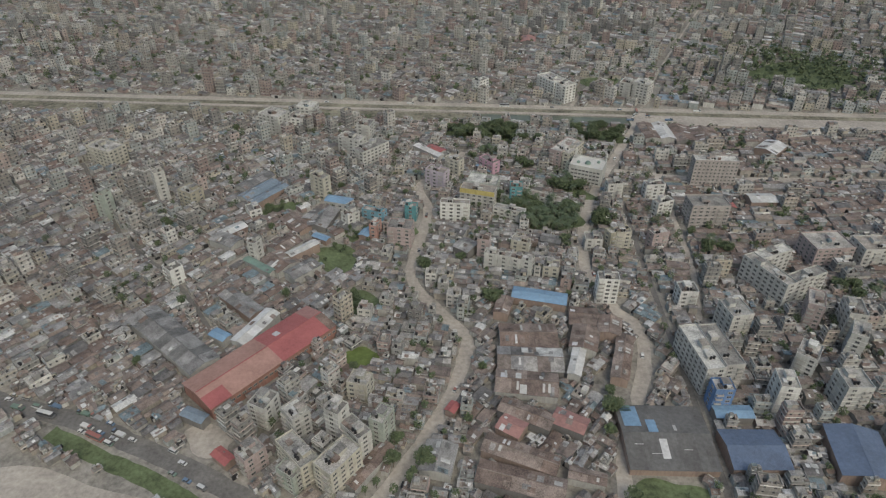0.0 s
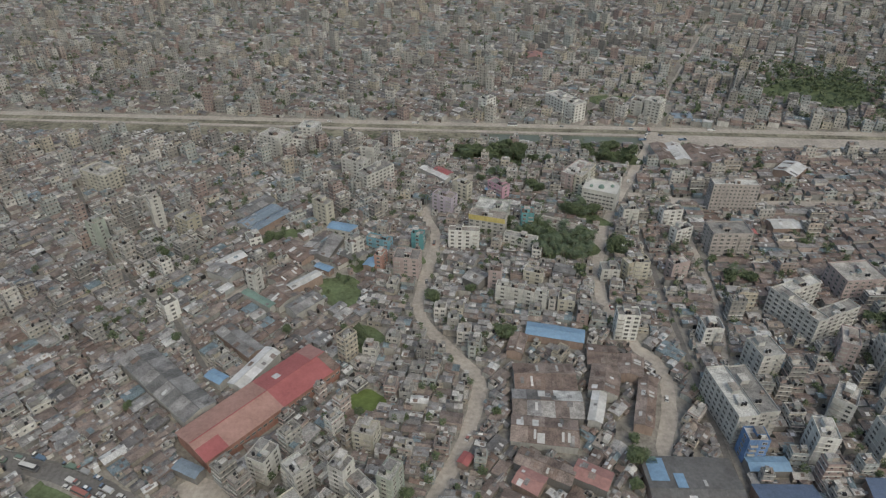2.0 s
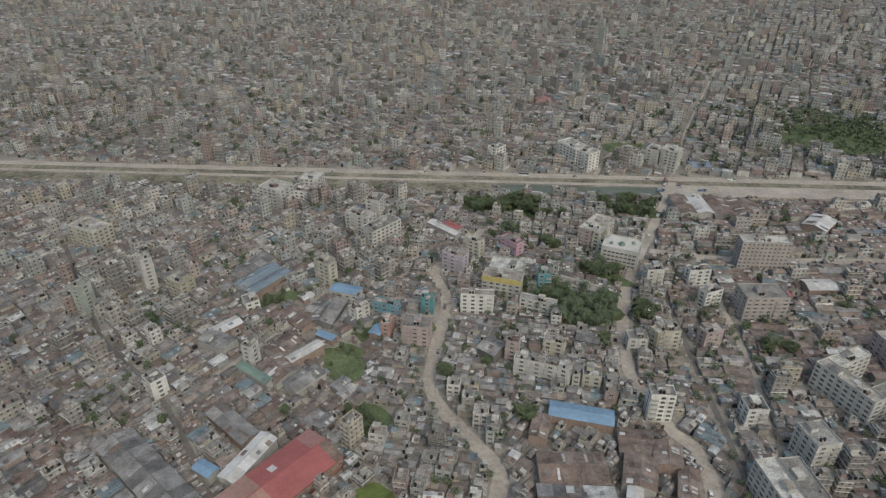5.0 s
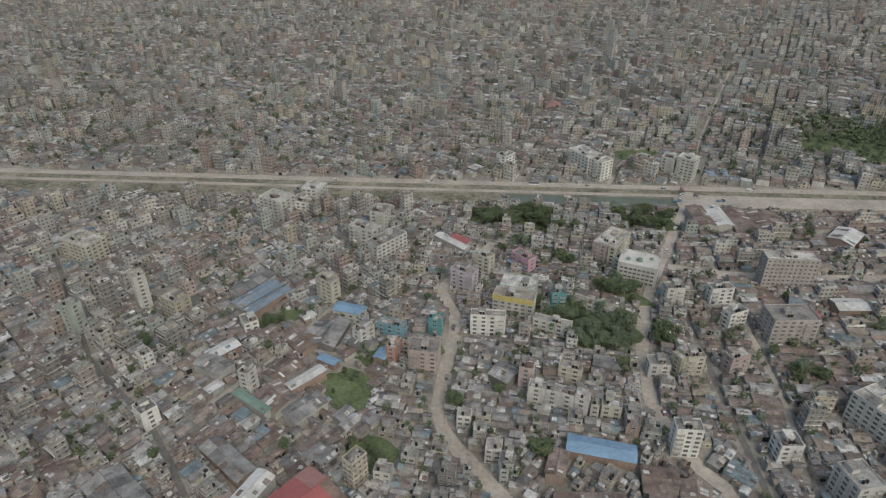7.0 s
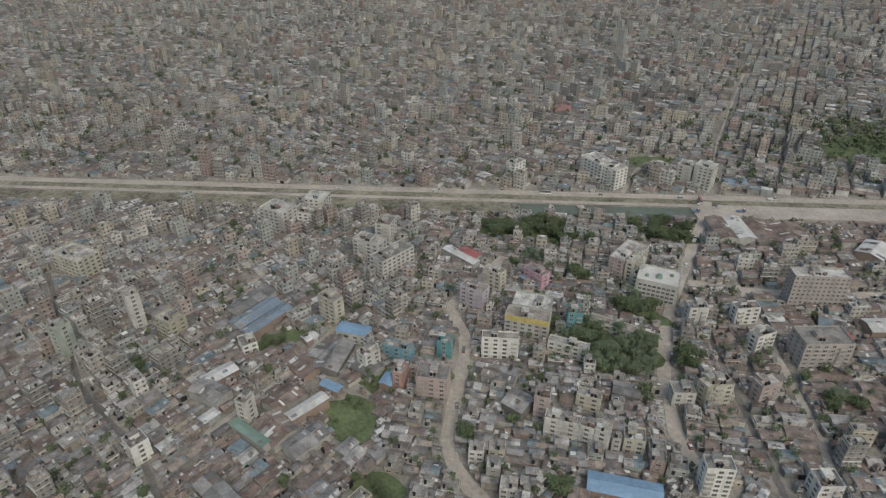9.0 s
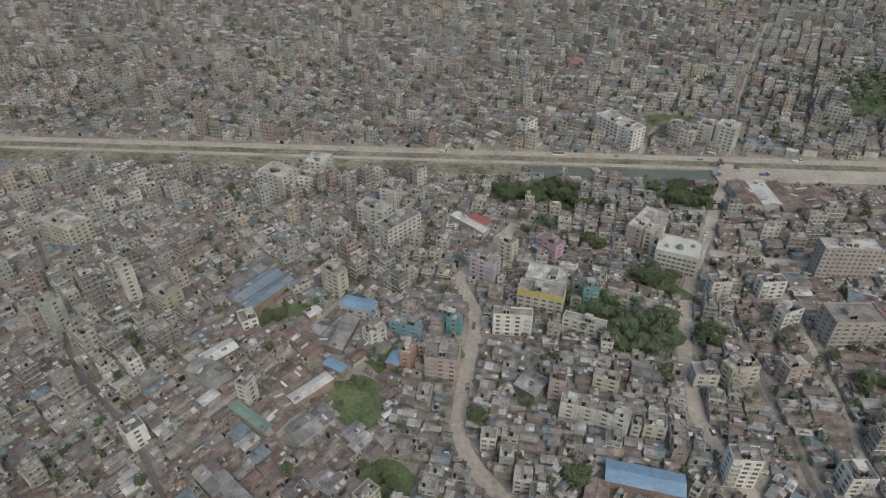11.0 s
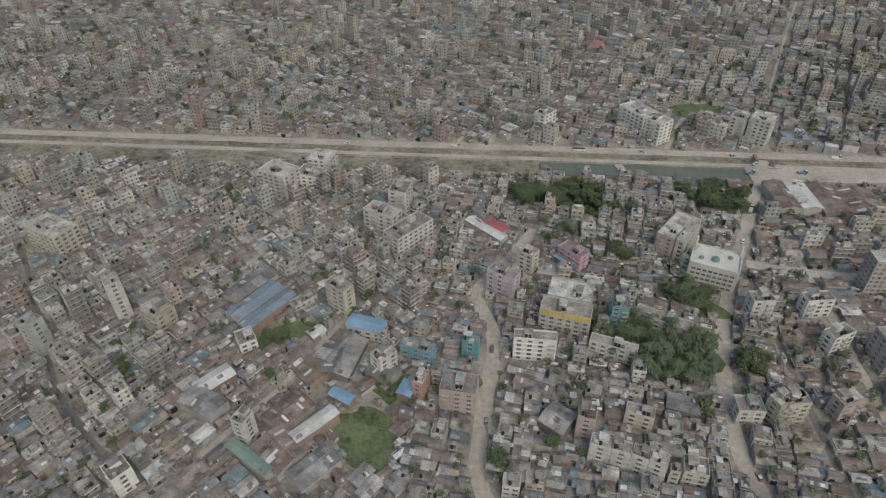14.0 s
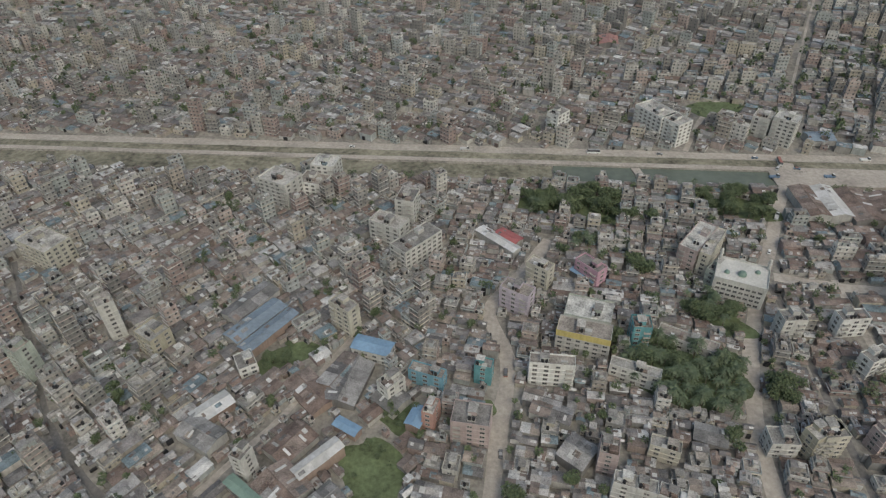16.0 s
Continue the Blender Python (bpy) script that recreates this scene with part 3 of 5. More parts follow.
def red_hall():
    """The long red factory hall: a wide two-sided roof in a faded and a bright half."""
    x, y, w, d, rot, h, rise = -95.6, 80.7, 79.0, 25.0, 53.0, 8.0, 2.4
    reserve(x, y, w, d, rot)
    th = thing("factory_hall", x, y, 0, rot, "long factory hall with faded orange and bright red tin roof", "factory")
    body = Geo("wall_brick")
    a, b = w / 2, d / 2
    p = [(-a, -b, 0), (a, -b, 0), (a, b, 0), (-a, b, 0), (-a, -b, h), (a, -b, h), (a, b, h), (-a, b, h), (-a, 0, h + rise), (a, 0, h + rise)]
    body.put(p, [(0, 1, 5, 4), (1, 2, 6, 9, 5), (2, 3, 7, 6), (3, 0, 4, 8, 7)], ["wall_brick"] * 4, O)
    part("wall", body, th, "dark red hall wall")
    n = 13
    for i in range(n):
        m = "red_tin" if i >= 7 else "orange_tin"
        rf = Geo(m)
        x0, x1 = -a + w * i / n - (0.6 if i == 0 else -0.02), -a + w * (i + 1) / n + (0.6 if i == n - 1 else 0)
        rf.roof(w, d, h, rise, O, m, 0.6, 0.12, x0, x1)
        part("roof_panel", rf, th)
    panel(th, "roof_patch", "red_tin", -a - 0.5, -a + 11.5, -4.5, -b - 0.55, h + rise, rise / b, 0.16)
    panel(th, "roof_patch", "white_tin", 11.0, 14.5, 3.5, 7.5, h + rise, rise / b, 0.16)
    panel(th, "roof_patch", "pink_tin", a - 8.0, a + 0.5, 0.4, b + 0.55, h + rise, rise / b, 0.16)
    panel(th, "roof_patch", "rust_tin", a - 4.5, a + 0.5, -0.4, -b - 0.55, h + rise, rise / b, 0.16)
    cap = Geo("red_tin")
    cap.box(-a, -0.3, h + rise + 0.06, a, 0.3, h + rise + 0.25, O, "red_tin")
    part("ridge_cap", cap, th)
    for i in range(24):
        stick("window", WINDOW, th, pose(-a + w * (i + 0.5) / 24, -b, 4.5))


red_hall()
flat(-104.2, 261.3, 14.1, 7.9, -34, 6, "cream", "cream six-storey apartment block with balconies")
flat(-172.2, 148.2, 9.7, 8.7, -38, 4, "white", "white plastered four-storey house")
flat(-251, 219.1, 9.0, 8.6, -21, 7, "palegreen", "pale seven-storey apartment block")
flat(-222.8, 248.3, 7.8, 8.0, 42, 8, "lightgrey", "narrow light grey eight-storey tower house")
flat(-195.8, 238.5, 13.7, 11.6, -29, 5, "ochre", "ochre apartment house with rounded corner rooms")
shed(-158.8, 272.0, 30.0, 12.2, 60, 7, "grey_tin", "grey-blue tin factory roof")
flat(-147.6, 230.6, 8.8, 11.0, 35, 2, "white", "low white factory office beside a blue roof")
shed(-151.3, 258.0, 33.0, 10.6, 58, 7, "steel_blue_tin", "long steel-blue tin factory roof")
shed(-142.2, 251.4, 34.0, 7.6, 59, 7, "steel_blue_tin", "pale patched tin factory roof")
flat(-86.9, 243.5, 19.4, 9.0, -13, 2, "lightgrey", "two-storey house under a bright blue tin roof", top="blueroof")
flat(-58.3, 228.6, 17.2, 6.0, -16, 3, "turquoise", "turquoise painted three-storey house")
flat(-54.1, 205.8, 5.5, 9.0, -15, 4, "salmon", "narrow salmon five-storey house")
shed(-60.5, 205.1, 10.6, 6.6, 72, 6, "blue_tin", "small shed with a blue tin roof")
shed(-90.6, 198.1, 12.1, 4.9, -26, 5, "blue_tin", "low shed with a blue tin roof")
shed(-98.7, 179.7, 22.3, 6.4, -131, 8, "white_tin", "long workshop with a pale tin roof")
shed(-110.8, 167.2, 19.3, 16.9, 142, 7, "rust_tin", "rusty brown tin workshop")
shed(-94.1, 159.4, 20.2, 10.9, 51, 7, "grey_tin", "grey tin workshop over a workshop")
shed(-122.9, 162, 25.0, 4.4, -32, 6, "green_tin", "long green tin shed")
shed(-153.8, 202.8, 18.1, 9.1, -130, 6, "white_tin", "pale tin roof in a workshop yard")
shed(-153.5, 189, 19.7, 11.8, -25, 7, "grey_tin", "grey tin shed over a workshop")
flat(-16.4, 282.6, 16.6, 9.0, -27, 5, "lavender", "lavender apartment block among low roofs")
flat(-3.9, 303.1, 13.8, 7.8, -33, 5, "cream", "cream five-storey apartment house")
flat(24.5, 309.0, 16.2, 8.1, -46, 4, "pink", "bright pink four-storey house")
flat(16.2, 255.5, 25.9, 11.0, -13, 5, "grey", "grey apartment block with a yellow top storey", top="yellowband")
flat(19.5, 269.4, 23.0, 15.5, -13, 5, "palegreen", "pale apartment block behind a yellow-topped one")
shed(21.3, 308.1, 15.6, 5.0, -42, 5, "blue_tin", "low pale blue tin roof beside a pink house")
flat(44.3, 261.8, 9.0, 9.0, -0, 5, "teal", "teal painted tower house")
flat(-0.4, 234.0, 20.9, 6.4, -2, 5, "white", "white apartment block with deep balconies")
flat(38.9, 237.4, 23.3, 6.0, -18, 3, "lightgrey", "long pale three-storey row house")
flat(25.7, 176.8, 8.9, 6.0, -14, 4, "lightgrey", "pale grey apartment house in a row")
flat(34, 174.9, 7.6, 6.0, -15, 4, "lightgrey", "pale grey apartment house in a row")
flat(41.6, 172.8, 7.1, 6.0, -21, 4, "lightgrey", "pale grey apartment house in a row")
flat(48.5, 170.3, 7.0, 6.0, -21, 4, "lightgrey", "pale grey apartment house in a row")
flat(20.7, 189.6, 7.7, 8.5, -10, 5, "rose", "rose-brown five-storey house among low roofs")
mosque(103.5, 303.9, 26.4, 19.4, -20, 14, "lightgrey", "pale mosque hall with green domes")
flat(118.8, 271.7, 11.6, 8.4, 7, 5, "lightgrey", "pale five-storey house among low roofs")
flat(150.5, 277.5, 15.1, 7.4, 10, 4, "white", "white four-storey house among low roofs")
flat(151.3, 251.7, 14.0, 7.3, 27, 4, "white", "white five-storey house among low roofs")
flat(94.6, 204.2, 11.7, 9.1, 1, 3, "lightgrey", "grey-green four-storey house among low roofs")
flat(113, 204.8, 10.3, 8.5, 10, 5, "cream", "cream six-storey apartment block")
flat(110.1, 205.2, 16.0, 6.9, 28, 5, "ochre", "long ochre six-storey apartment block")
flat(138.8, 209.3, 12.9, 7.0, 23, 4, "rose", "rose apartment block with pink window bays")
shed(9.0, 191.9, 12.3, 13.3, -36, 8, "grey_tin", "grey gabled workshop hall")
flat(45.4, 196.6, 12.4, 6.0, -16, 3, "cream", "pale two-storey house among low roofs")
flat(-74.9, 321.7, 13.2, 29.5, -39, 5, "lightgrey", "long pale institute building with open galleries")
flat(-93.3, 337.7, 21.7, 12.0, -24, 5, "lightgrey", "pale institute wing with a white roof")
flat(-85.1, 360.8, 12.0, 15.0, -10, 6, "lightgrey", "pale round-fronted apartment tower")
flat(-151.6, 385.6, 18.8, 15.0, -13, 4, "white", "white house by the canal")
flat(-171.9, 377.6, 22.9, 17.0, -24, 6, "lightgrey", "pale six-storey house by the canal")
flat(-146.2, 398.5, 16.7, 15.0, -8, 6, "lightgrey", "pale six-storey house by the canal")
flat(-293.9, 305.1, 27.5, 17.0, -23, 5, "cream", "large cream apartment house")
shed(-27.4, 336.5, 30.5, 6.7, -42, 6, "white_tin", "long white-roofed shed over a workshop")
shed(-21.4, 339.2, 15.9, 9.7, -38, 6, "red_tin", "red tin roof beside a long white shed")
shed(-215.7, 321.3, 30.6, 13.1, -115, 6, "rust_tin", "dark rusty tin hall")
flat(89.5, 490.1, 27.7, 17.0, -55, 6, "white", "white apartment block north of the canal")
flat(101.5, 474.5, 17.3, 15.0, -51, 6, "white", "white apartment block north of the canal")
flat(15.3, 487.4, 10.7, 15.0, -40, 5, "white", "white five-storey house north of the canal")
flat(167.2, 485.3, 12.5, 15.0, -31, 6, "lightgrey", "pale tower block north of the canal")
flat(180.6, 476.4, 16.0, 15.0, -34, 7, "lightgrey", "tall pale tower block north of the canal")
shed(209, 479.3, 18.9, 13.7, 4, 6, "steel_blue_tin", "blue tin hall north of the canal")
shed(75.6, 671.9, 24.0, 18.0, 85, 6, "pink_tin", "dull red tin roof far behind the canal")
flat(200.1, 299.3, 33.7, 10.9, -0, 8, "warmgrey", "broad grey-rose office block with rows of small windows", top="tower")
flat(133.3, 90.2, 10.2, 33.0, 11, 6, "lightgrey", "long pale six-storey apartment block")
flat(144.0, 92.4, 10.2, 31.0, 11, 6, "grey", "long grey six-storey apartment block")
flat(161.5, 123.3, 12.9, 15.0, 14, 6, "lightgrey", "pale six-storey apartment block with balconies")
flat(137.9, 66.7, 9.6, 8.2, 3, 5, "blue", "blue painted five-storey house")
shed(142.7, 58.5, 18.3, 7.1, 3, 6, "blue_tin", "low hall under a bright blue tin roof")
shed(145.2, 36.3, 26.1, 21.6, 3, 8, "navy_tin", "large dark blue tin warehouse roof")
shed(192.4, 36.7, 28.3, 23.5, 83, 9, "navy_tin", "large dark blue tin warehouse roof")
factory_roof = shed(106.4, 41.7, 40.1, 36.5, 2, 7, "dark_tin", "wide dark grey factory roof with pale roof lights")
for _x0, _x1, _v0, _v1, _m in ((-18.5, -10.5, 4.0, 17.5, "blue_tin"), (-8.0, -3.5, 0.3, 8.5, "blue_tin"), (-18.5, -13.0, 14.0, 18.4, "green_tin"), (4.0, 5.4, 1.5, 5.0, "white_tin"),
                               (-16.0, -12.0, -6.0, -6.25, "white_tin"), (-9.0, -4.0, -10.6, -10.85, "white_tin"), (6.0, 10.0, -8.4, -8.65, "white_tin")):
    panel(factory_roof, "roof_patch", _m, _x0, _x1, _v0, _v1, 7.0, 2.5 / 18.25, 0.32)
shed(54.4, 141.9, 32.2, 10.6, -10, 7, "blue_tin", "long hall under a bright blue tin roof")
shed(-112, 217.1, 24.8, 14.1, -43, 5, "rust_tin", "brown tin workshop roof in a yard")
shed(-95.2, 223.7, 26.4, 15.6, -101, 6, "grey_tin", "grey tin sheds with pale stripes")
shed(-73.7, 214.9, 13.9, 12.2, -35, 6, "grey_tin", "grey tin roof heaped with scrap")
flat(-73.9, 219.3, 7.7, 10.7, -41, 4, "lightgrey", "pale grey house beside the workshops")
shed(-98.1, 228.1, 21.9, 16.5, 65, 6, "tin", "patched grey tin roof")
flat(-36.0, 201.2, 16.5, 11.8, -6, 5, "rose", "rose five-storey block on the lane")
flat(-31.9, 232.3, 8.2, 6.0, -10, 4, "teal", "pale teal house by the lane")
flat(-128.6, 175.2, 6.5, 7.4, -21, 5, "lightgrey", "pale grey house beside workshops")
shed(-113.2, 188.2, 19.2, 13.6, -124, 6, "rust_tin", "brown tin workshop roof")
shed(66.5, 205.7, 13.6, 9.2, -15, 6, "grey_tin", "long grey tin house row")
flat(63.6, 170.3, 9.9, 8.7, -9, 3, "cream", "pale two-storey house with garden")
shed(-0.8, 212.8, 18.3, 8.3, -19, 6, "tin", "long grey tin house row")
shed(-4.5, 219.5, 17.1, 6.7, -15, 6, "tin", "long grey tin house row")
flat(68.1, 261.1, 29.0, 7.4, -26, 2, "lightgrey", "long low pale row house")
flat(87.3, 334.3, 10.8, 30.5, -35, 5, "rose", "red-brown apartment block with open galleries")
flat(94.3, 329.6, 6.0, 28.5, -31, 5, "cream", "cream apartment block with galleries")
flat(93.3, 312, 6.1, 14.6, -40, 4, "palegreen", "green netted building site")
flat(193.9, 162, 8.2, 33.9, 27, 6, "lightgrey", "pale institute wing with rows of windows")
flat(245.6, 200.7, 26.4, 20.2, 9, 5, "rose", "maroon-roofed apartment block among low roofs")
flat(275.3, 199.7, 21.0, 16.8, 4, 5, "lightgrey", "pale apartment block among low roofs")
flat(202.2, 72, 12.8, 13.2, 3, 6, "lightgrey", "pale six-storey apartment block")
flat(190.9, 94.3, 10.1, 14.0, -34, 5, "lightgrey", "pale five-storey house among low roofs")
flat(169.1, 69.6, 9.0, 12.6, -6, 6, "white", "white stepped six-storey house")
flat(223, 109.5, 8.1, 14.0, -30, 6, "lightgrey", "pale six-storey house among low roofs")
flat(229.1, 128.9, 9.6, 16.2, -11, 6, "lightgrey", "pale six-storey house among low roofs")
flat(210.4, 134.9, 8.8, 16.3, -23, 6, "rose", "rose six-storey house among low roofs")
flat(94.6, 147.8, 12.5, 8.0, -1, 6, "white", "white rounded apartment tower with curved balconies")
flat(142.1, 147.6, 10.7, 9.8, 4, 4, "white", "white five-storey house with green roof garden")
flat(179.5, 242.5, 27.1, 16.3, 4, 6, "warmgrey", "rose five-storey house among low roofs")
shed(-149.3, 90.1, 64.7, 17.0, 143, 9, "grey_tin", "long dark shed roof streaked with soot")
shed(-106.5, 102.5, 29.9, 9.5, 67, 8, "white_tin", "long pale tin roof")
shed(-122.0, 124.0, 31.2, 10.0, 143, 7, "grey_tin", "long grey tin shed beside workshops")
shed(-125, 96.1, 10.9, 6.2, -27, 6, "blue_tin", "small blue tin roof")
shed(-117.5, 39.7, 13.0, 5.4, -20, 6, "steel_blue_tin", "low house with a blue-green tin roof")
shed(-96.3, 18.3, 10.1, 5.5, -33, 5, "red_tin", "low shed with a dull red roof")
flat(-65.9, 35.3, 10.7, 9.3, -44, 6, "grey", "grey six-storey apartment block")
flat(-45.9, 33.3, 7.9, 8.3, -26, 8, "lightgrey", "narrow eight-storey tower house")
flat(-36.7, 27.4, 13.9, 7.5, -42, 6, "lightgrey", "pale apartment block with ribbon balconies")
flat(-41.7, 11.9, 10.8, 18.5, -34, 6, "cream", "large cream apartment block")
flat(-60.8, 16.1, 20.3, 9.0, -43, 5, "cream", "cream five-storey block among low roofs")
flat(-83.7, 43.5, 9.9, 11.3, -21, 5, "lightgrey", "pale four-storey house among low roofs")
flat(-25.9, 35.6, 7.4, 10.8, -22, 6, "palegreen", "pale green apartment house with a roof garden")
flat(-82.3, 16.8, 8.7, 11.0, -39, 4, "rose", "rose and white five-storey house")
flat(-62.2, 8, 10.1, 6.4, -30, 4, "palegreen", "green netted house under construction")
flat(-40.8, 62.2, 10.6, 9.3, -13, 4, "cream", "cream three-storey house among low roofs")
shed(-29.3, 17.4, 27.1, 6.3, -121, 6, "rust_tin", "long brown tin row of workshops")
shed(34.7, 42.8, 12.1, 10.4, -30, 7, "pink_tin", "faded red tin factory roof")
shed(62.6, 47.2, 16.1, 9.8, -25, 7, "pink_tin", "faded red tin factory roof")
shed(42, 50.6, 26.5, 9.4, -24, 7, "rust_tin", "brown tin factory roof")
shed(76.8, 105.8, 19.0, 14.8, 76, 8, "rust_tin", "maroon tin roof hall")
shed(92, 116.8, 14.8, 12.6, 78, 8, "rust_tin", "maroon tin roof hall")
shed(95.4, 92.8, 34.1, 8.7, 75, 7, "rust_tin", "rusty workshop row along the lane")
shed(70.4, 87.1, 20.1, 6.5, 75, 7, "white_tin", "pale tin roof over a workshop")
shed(45.8, 107.2, 31.6, 18.6, 3, 7, "rust_tin", "brown patched tin roof")
shed(45.9, 88.5, 34.5, 17.1, -0, 7, "tin", "patched tin roof over a workshop")
shed(43.2, 71.2, 31.5, 15.8, -4, 7, "rust_tin", "brown patched tin roof")
shed(32.5, 131.6, 15.4, 8.5, 76, 7, "rust_tin", "brown tin roof over a workshop")
shed(78.4, 125.1, 16.2, 15.6, -5, 7, "rust_tin", "brown tin roof over a workshop")
shed(38.2, 27, 34.7, 10.2, -20, 7, "rust_tin", "brown tin factory roof")
shed(37.7, 12.9, 38.5, 11.7, -13, 7, "rust_tin", "brown tin factory roof")
shed(67.1, 17.4, 16.1, 6.0, -12, 6, "rust_tin", "long brown tin roof")
shed(1.2, 23, 16.8, 14.2, 81, 7, "grey_tin", "grey tin roof with pale frames")
shed(6.1, 53.3, 6.3, 4.8, 62, 5, "red_tin", "small red tin roof")
shed(201.3, 273.1, 14.8, 14.6, -21, 7, "tin", "tin roof over a workshop")
shed(200.2, 264.6, 14.7, 14.1, 94, 6, "red_tin", "dull red tin roof")
shed(230.6, 271.7, 20.1, 12.7, 4, 7, "white_tin", "pale tin roof over a workshop")
shed(270.5, 362.8, 24.9, 18.0, 47, 8, "white_tin", "pale tin roof over a workshop")
shed(169.8, 388.3, 33.8, 13.7, 94, 8, "rust_tin", "brown market hall roof")
shed(183.4, 389.2, 33.8, 12.8, 94, 8, "white_tin", "pale market hall roof")
shed(198.8, 386.3, 35.4, 18.1, 94, 8, "rust_tin", "brown market hall roof")
shed(219.7, 385.1, 30.1, 24.9, 94, 8, "rust_tin", "brown market hall roof")
flat(214.3, 158.2, 25.0, 8.0, 27, 6, "lightgrey", "pale institute wing round a court")
flat(202.5, 181, 25.0, 8.0, 27, 6, "lightgrey", "pale institute wing round a court")



# ---- the mass of houses ----
def zone(x, y):
    if y > 458:
        return "north"
    if y > 400 and x < -60:
        return "west"
    if (-175 < x < -64 and 95 < y < 232) or (x < -105 and 15 < y < 120 and x > -270) or (15 < x < 122 and y < 150):
        return "works"
    if x < -62 + 0.12 * max(0, 200 - y):
        return "west"
    if x > 122:
        return "blocks" if y < 172 else "market"
    return "mid"


# street angle, plot sizes along and across, share of flats, storeys from and to, how rare the tall ones are
ZONES = {"north": (-24, 11.0, 7.4, 0.30, (1, 5), 2.2), "west": (51, 9.4, 7.4, 0.48, (1, 5), 2.0), "mid": (-12, 8.6, 5.0, 0.34, (1, 3), 1.5),
         "works": (51, 11.0, 7.0, 0.08, (1, 2), 1.5),
         "blocks": (2, 9.0, 6.6, 0.34, (2, 5), 1.3), "market": (1, 12.5, 6.6, 0.2, (1, 4), 1.8)}
BOUNDS = {"north": (-1150, 458, 1000, 1560), "west": (-560, -70, 0, 440), "mid": (-70, -70, 130, 420), "works": (-275, -70, 130, 236), "blocks": (118, -70, 520, 176), "market": (118, 168, 560, 430)}


def facade(geo, w, d, h, floors, at, wall, ledges, skip_front, back):
    c, s, x, y, z = at
    for a, length, off in ((0, w, d / 2), (90, d, w / 2), (-90, d, w / 2), (180, w, d / 2)):
        if a == 180 and not back:
            continue
        ca, sa = math.cos(radians(a)), math.sin(radians(a))
        loc = (c * ca - s * sa, s * ca + c * sa, x, y, z)
        n = max(1, int(length / 3.0))
        for k in range(floors):
            z0 = k * 3.1
            if not (a == 0 and skip_front):
                pts, faces = [], []
                for i in range(n):
                    u = (i - (n - 1) / 2) * length / n
                    q = len(pts)
                    pts += [(u - 0.55, -off - 0.04, z0 + 1.0), (u + 0.55, -off - 0.04, z0 + 1.0), (u + 0.55, -off - 0.04, z0 + 2.2), (u - 0.55, -off - 0.04, z0 + 2.2)]
                    faces.append((q, q + 1, q + 2, q + 3))
                geo.put(pts, faces, ["pane"] * n, loc)
            if ledges:
                p = [(-length / 2, -off - 0.45, z0 + 2.55), (length / 2, -off - 0.45, z0 + 2.55), (length / 2, -off, z0 + 2.65), (-length / 2, -off, z0 + 2.65),
                     (-length / 2, -off - 0.45, z0 + 2.45), (length / 2, -off - 0.45, z0 + 2.45), (length / 2, -off, z0 + 2.45), (-length / 2, -off, z0 + 2.45)]
                geo.put(p, [(0, 1, 2, 3), (4, 5, 1, 0), (7, 6, 5, 4)], [wall] * 3, loc)


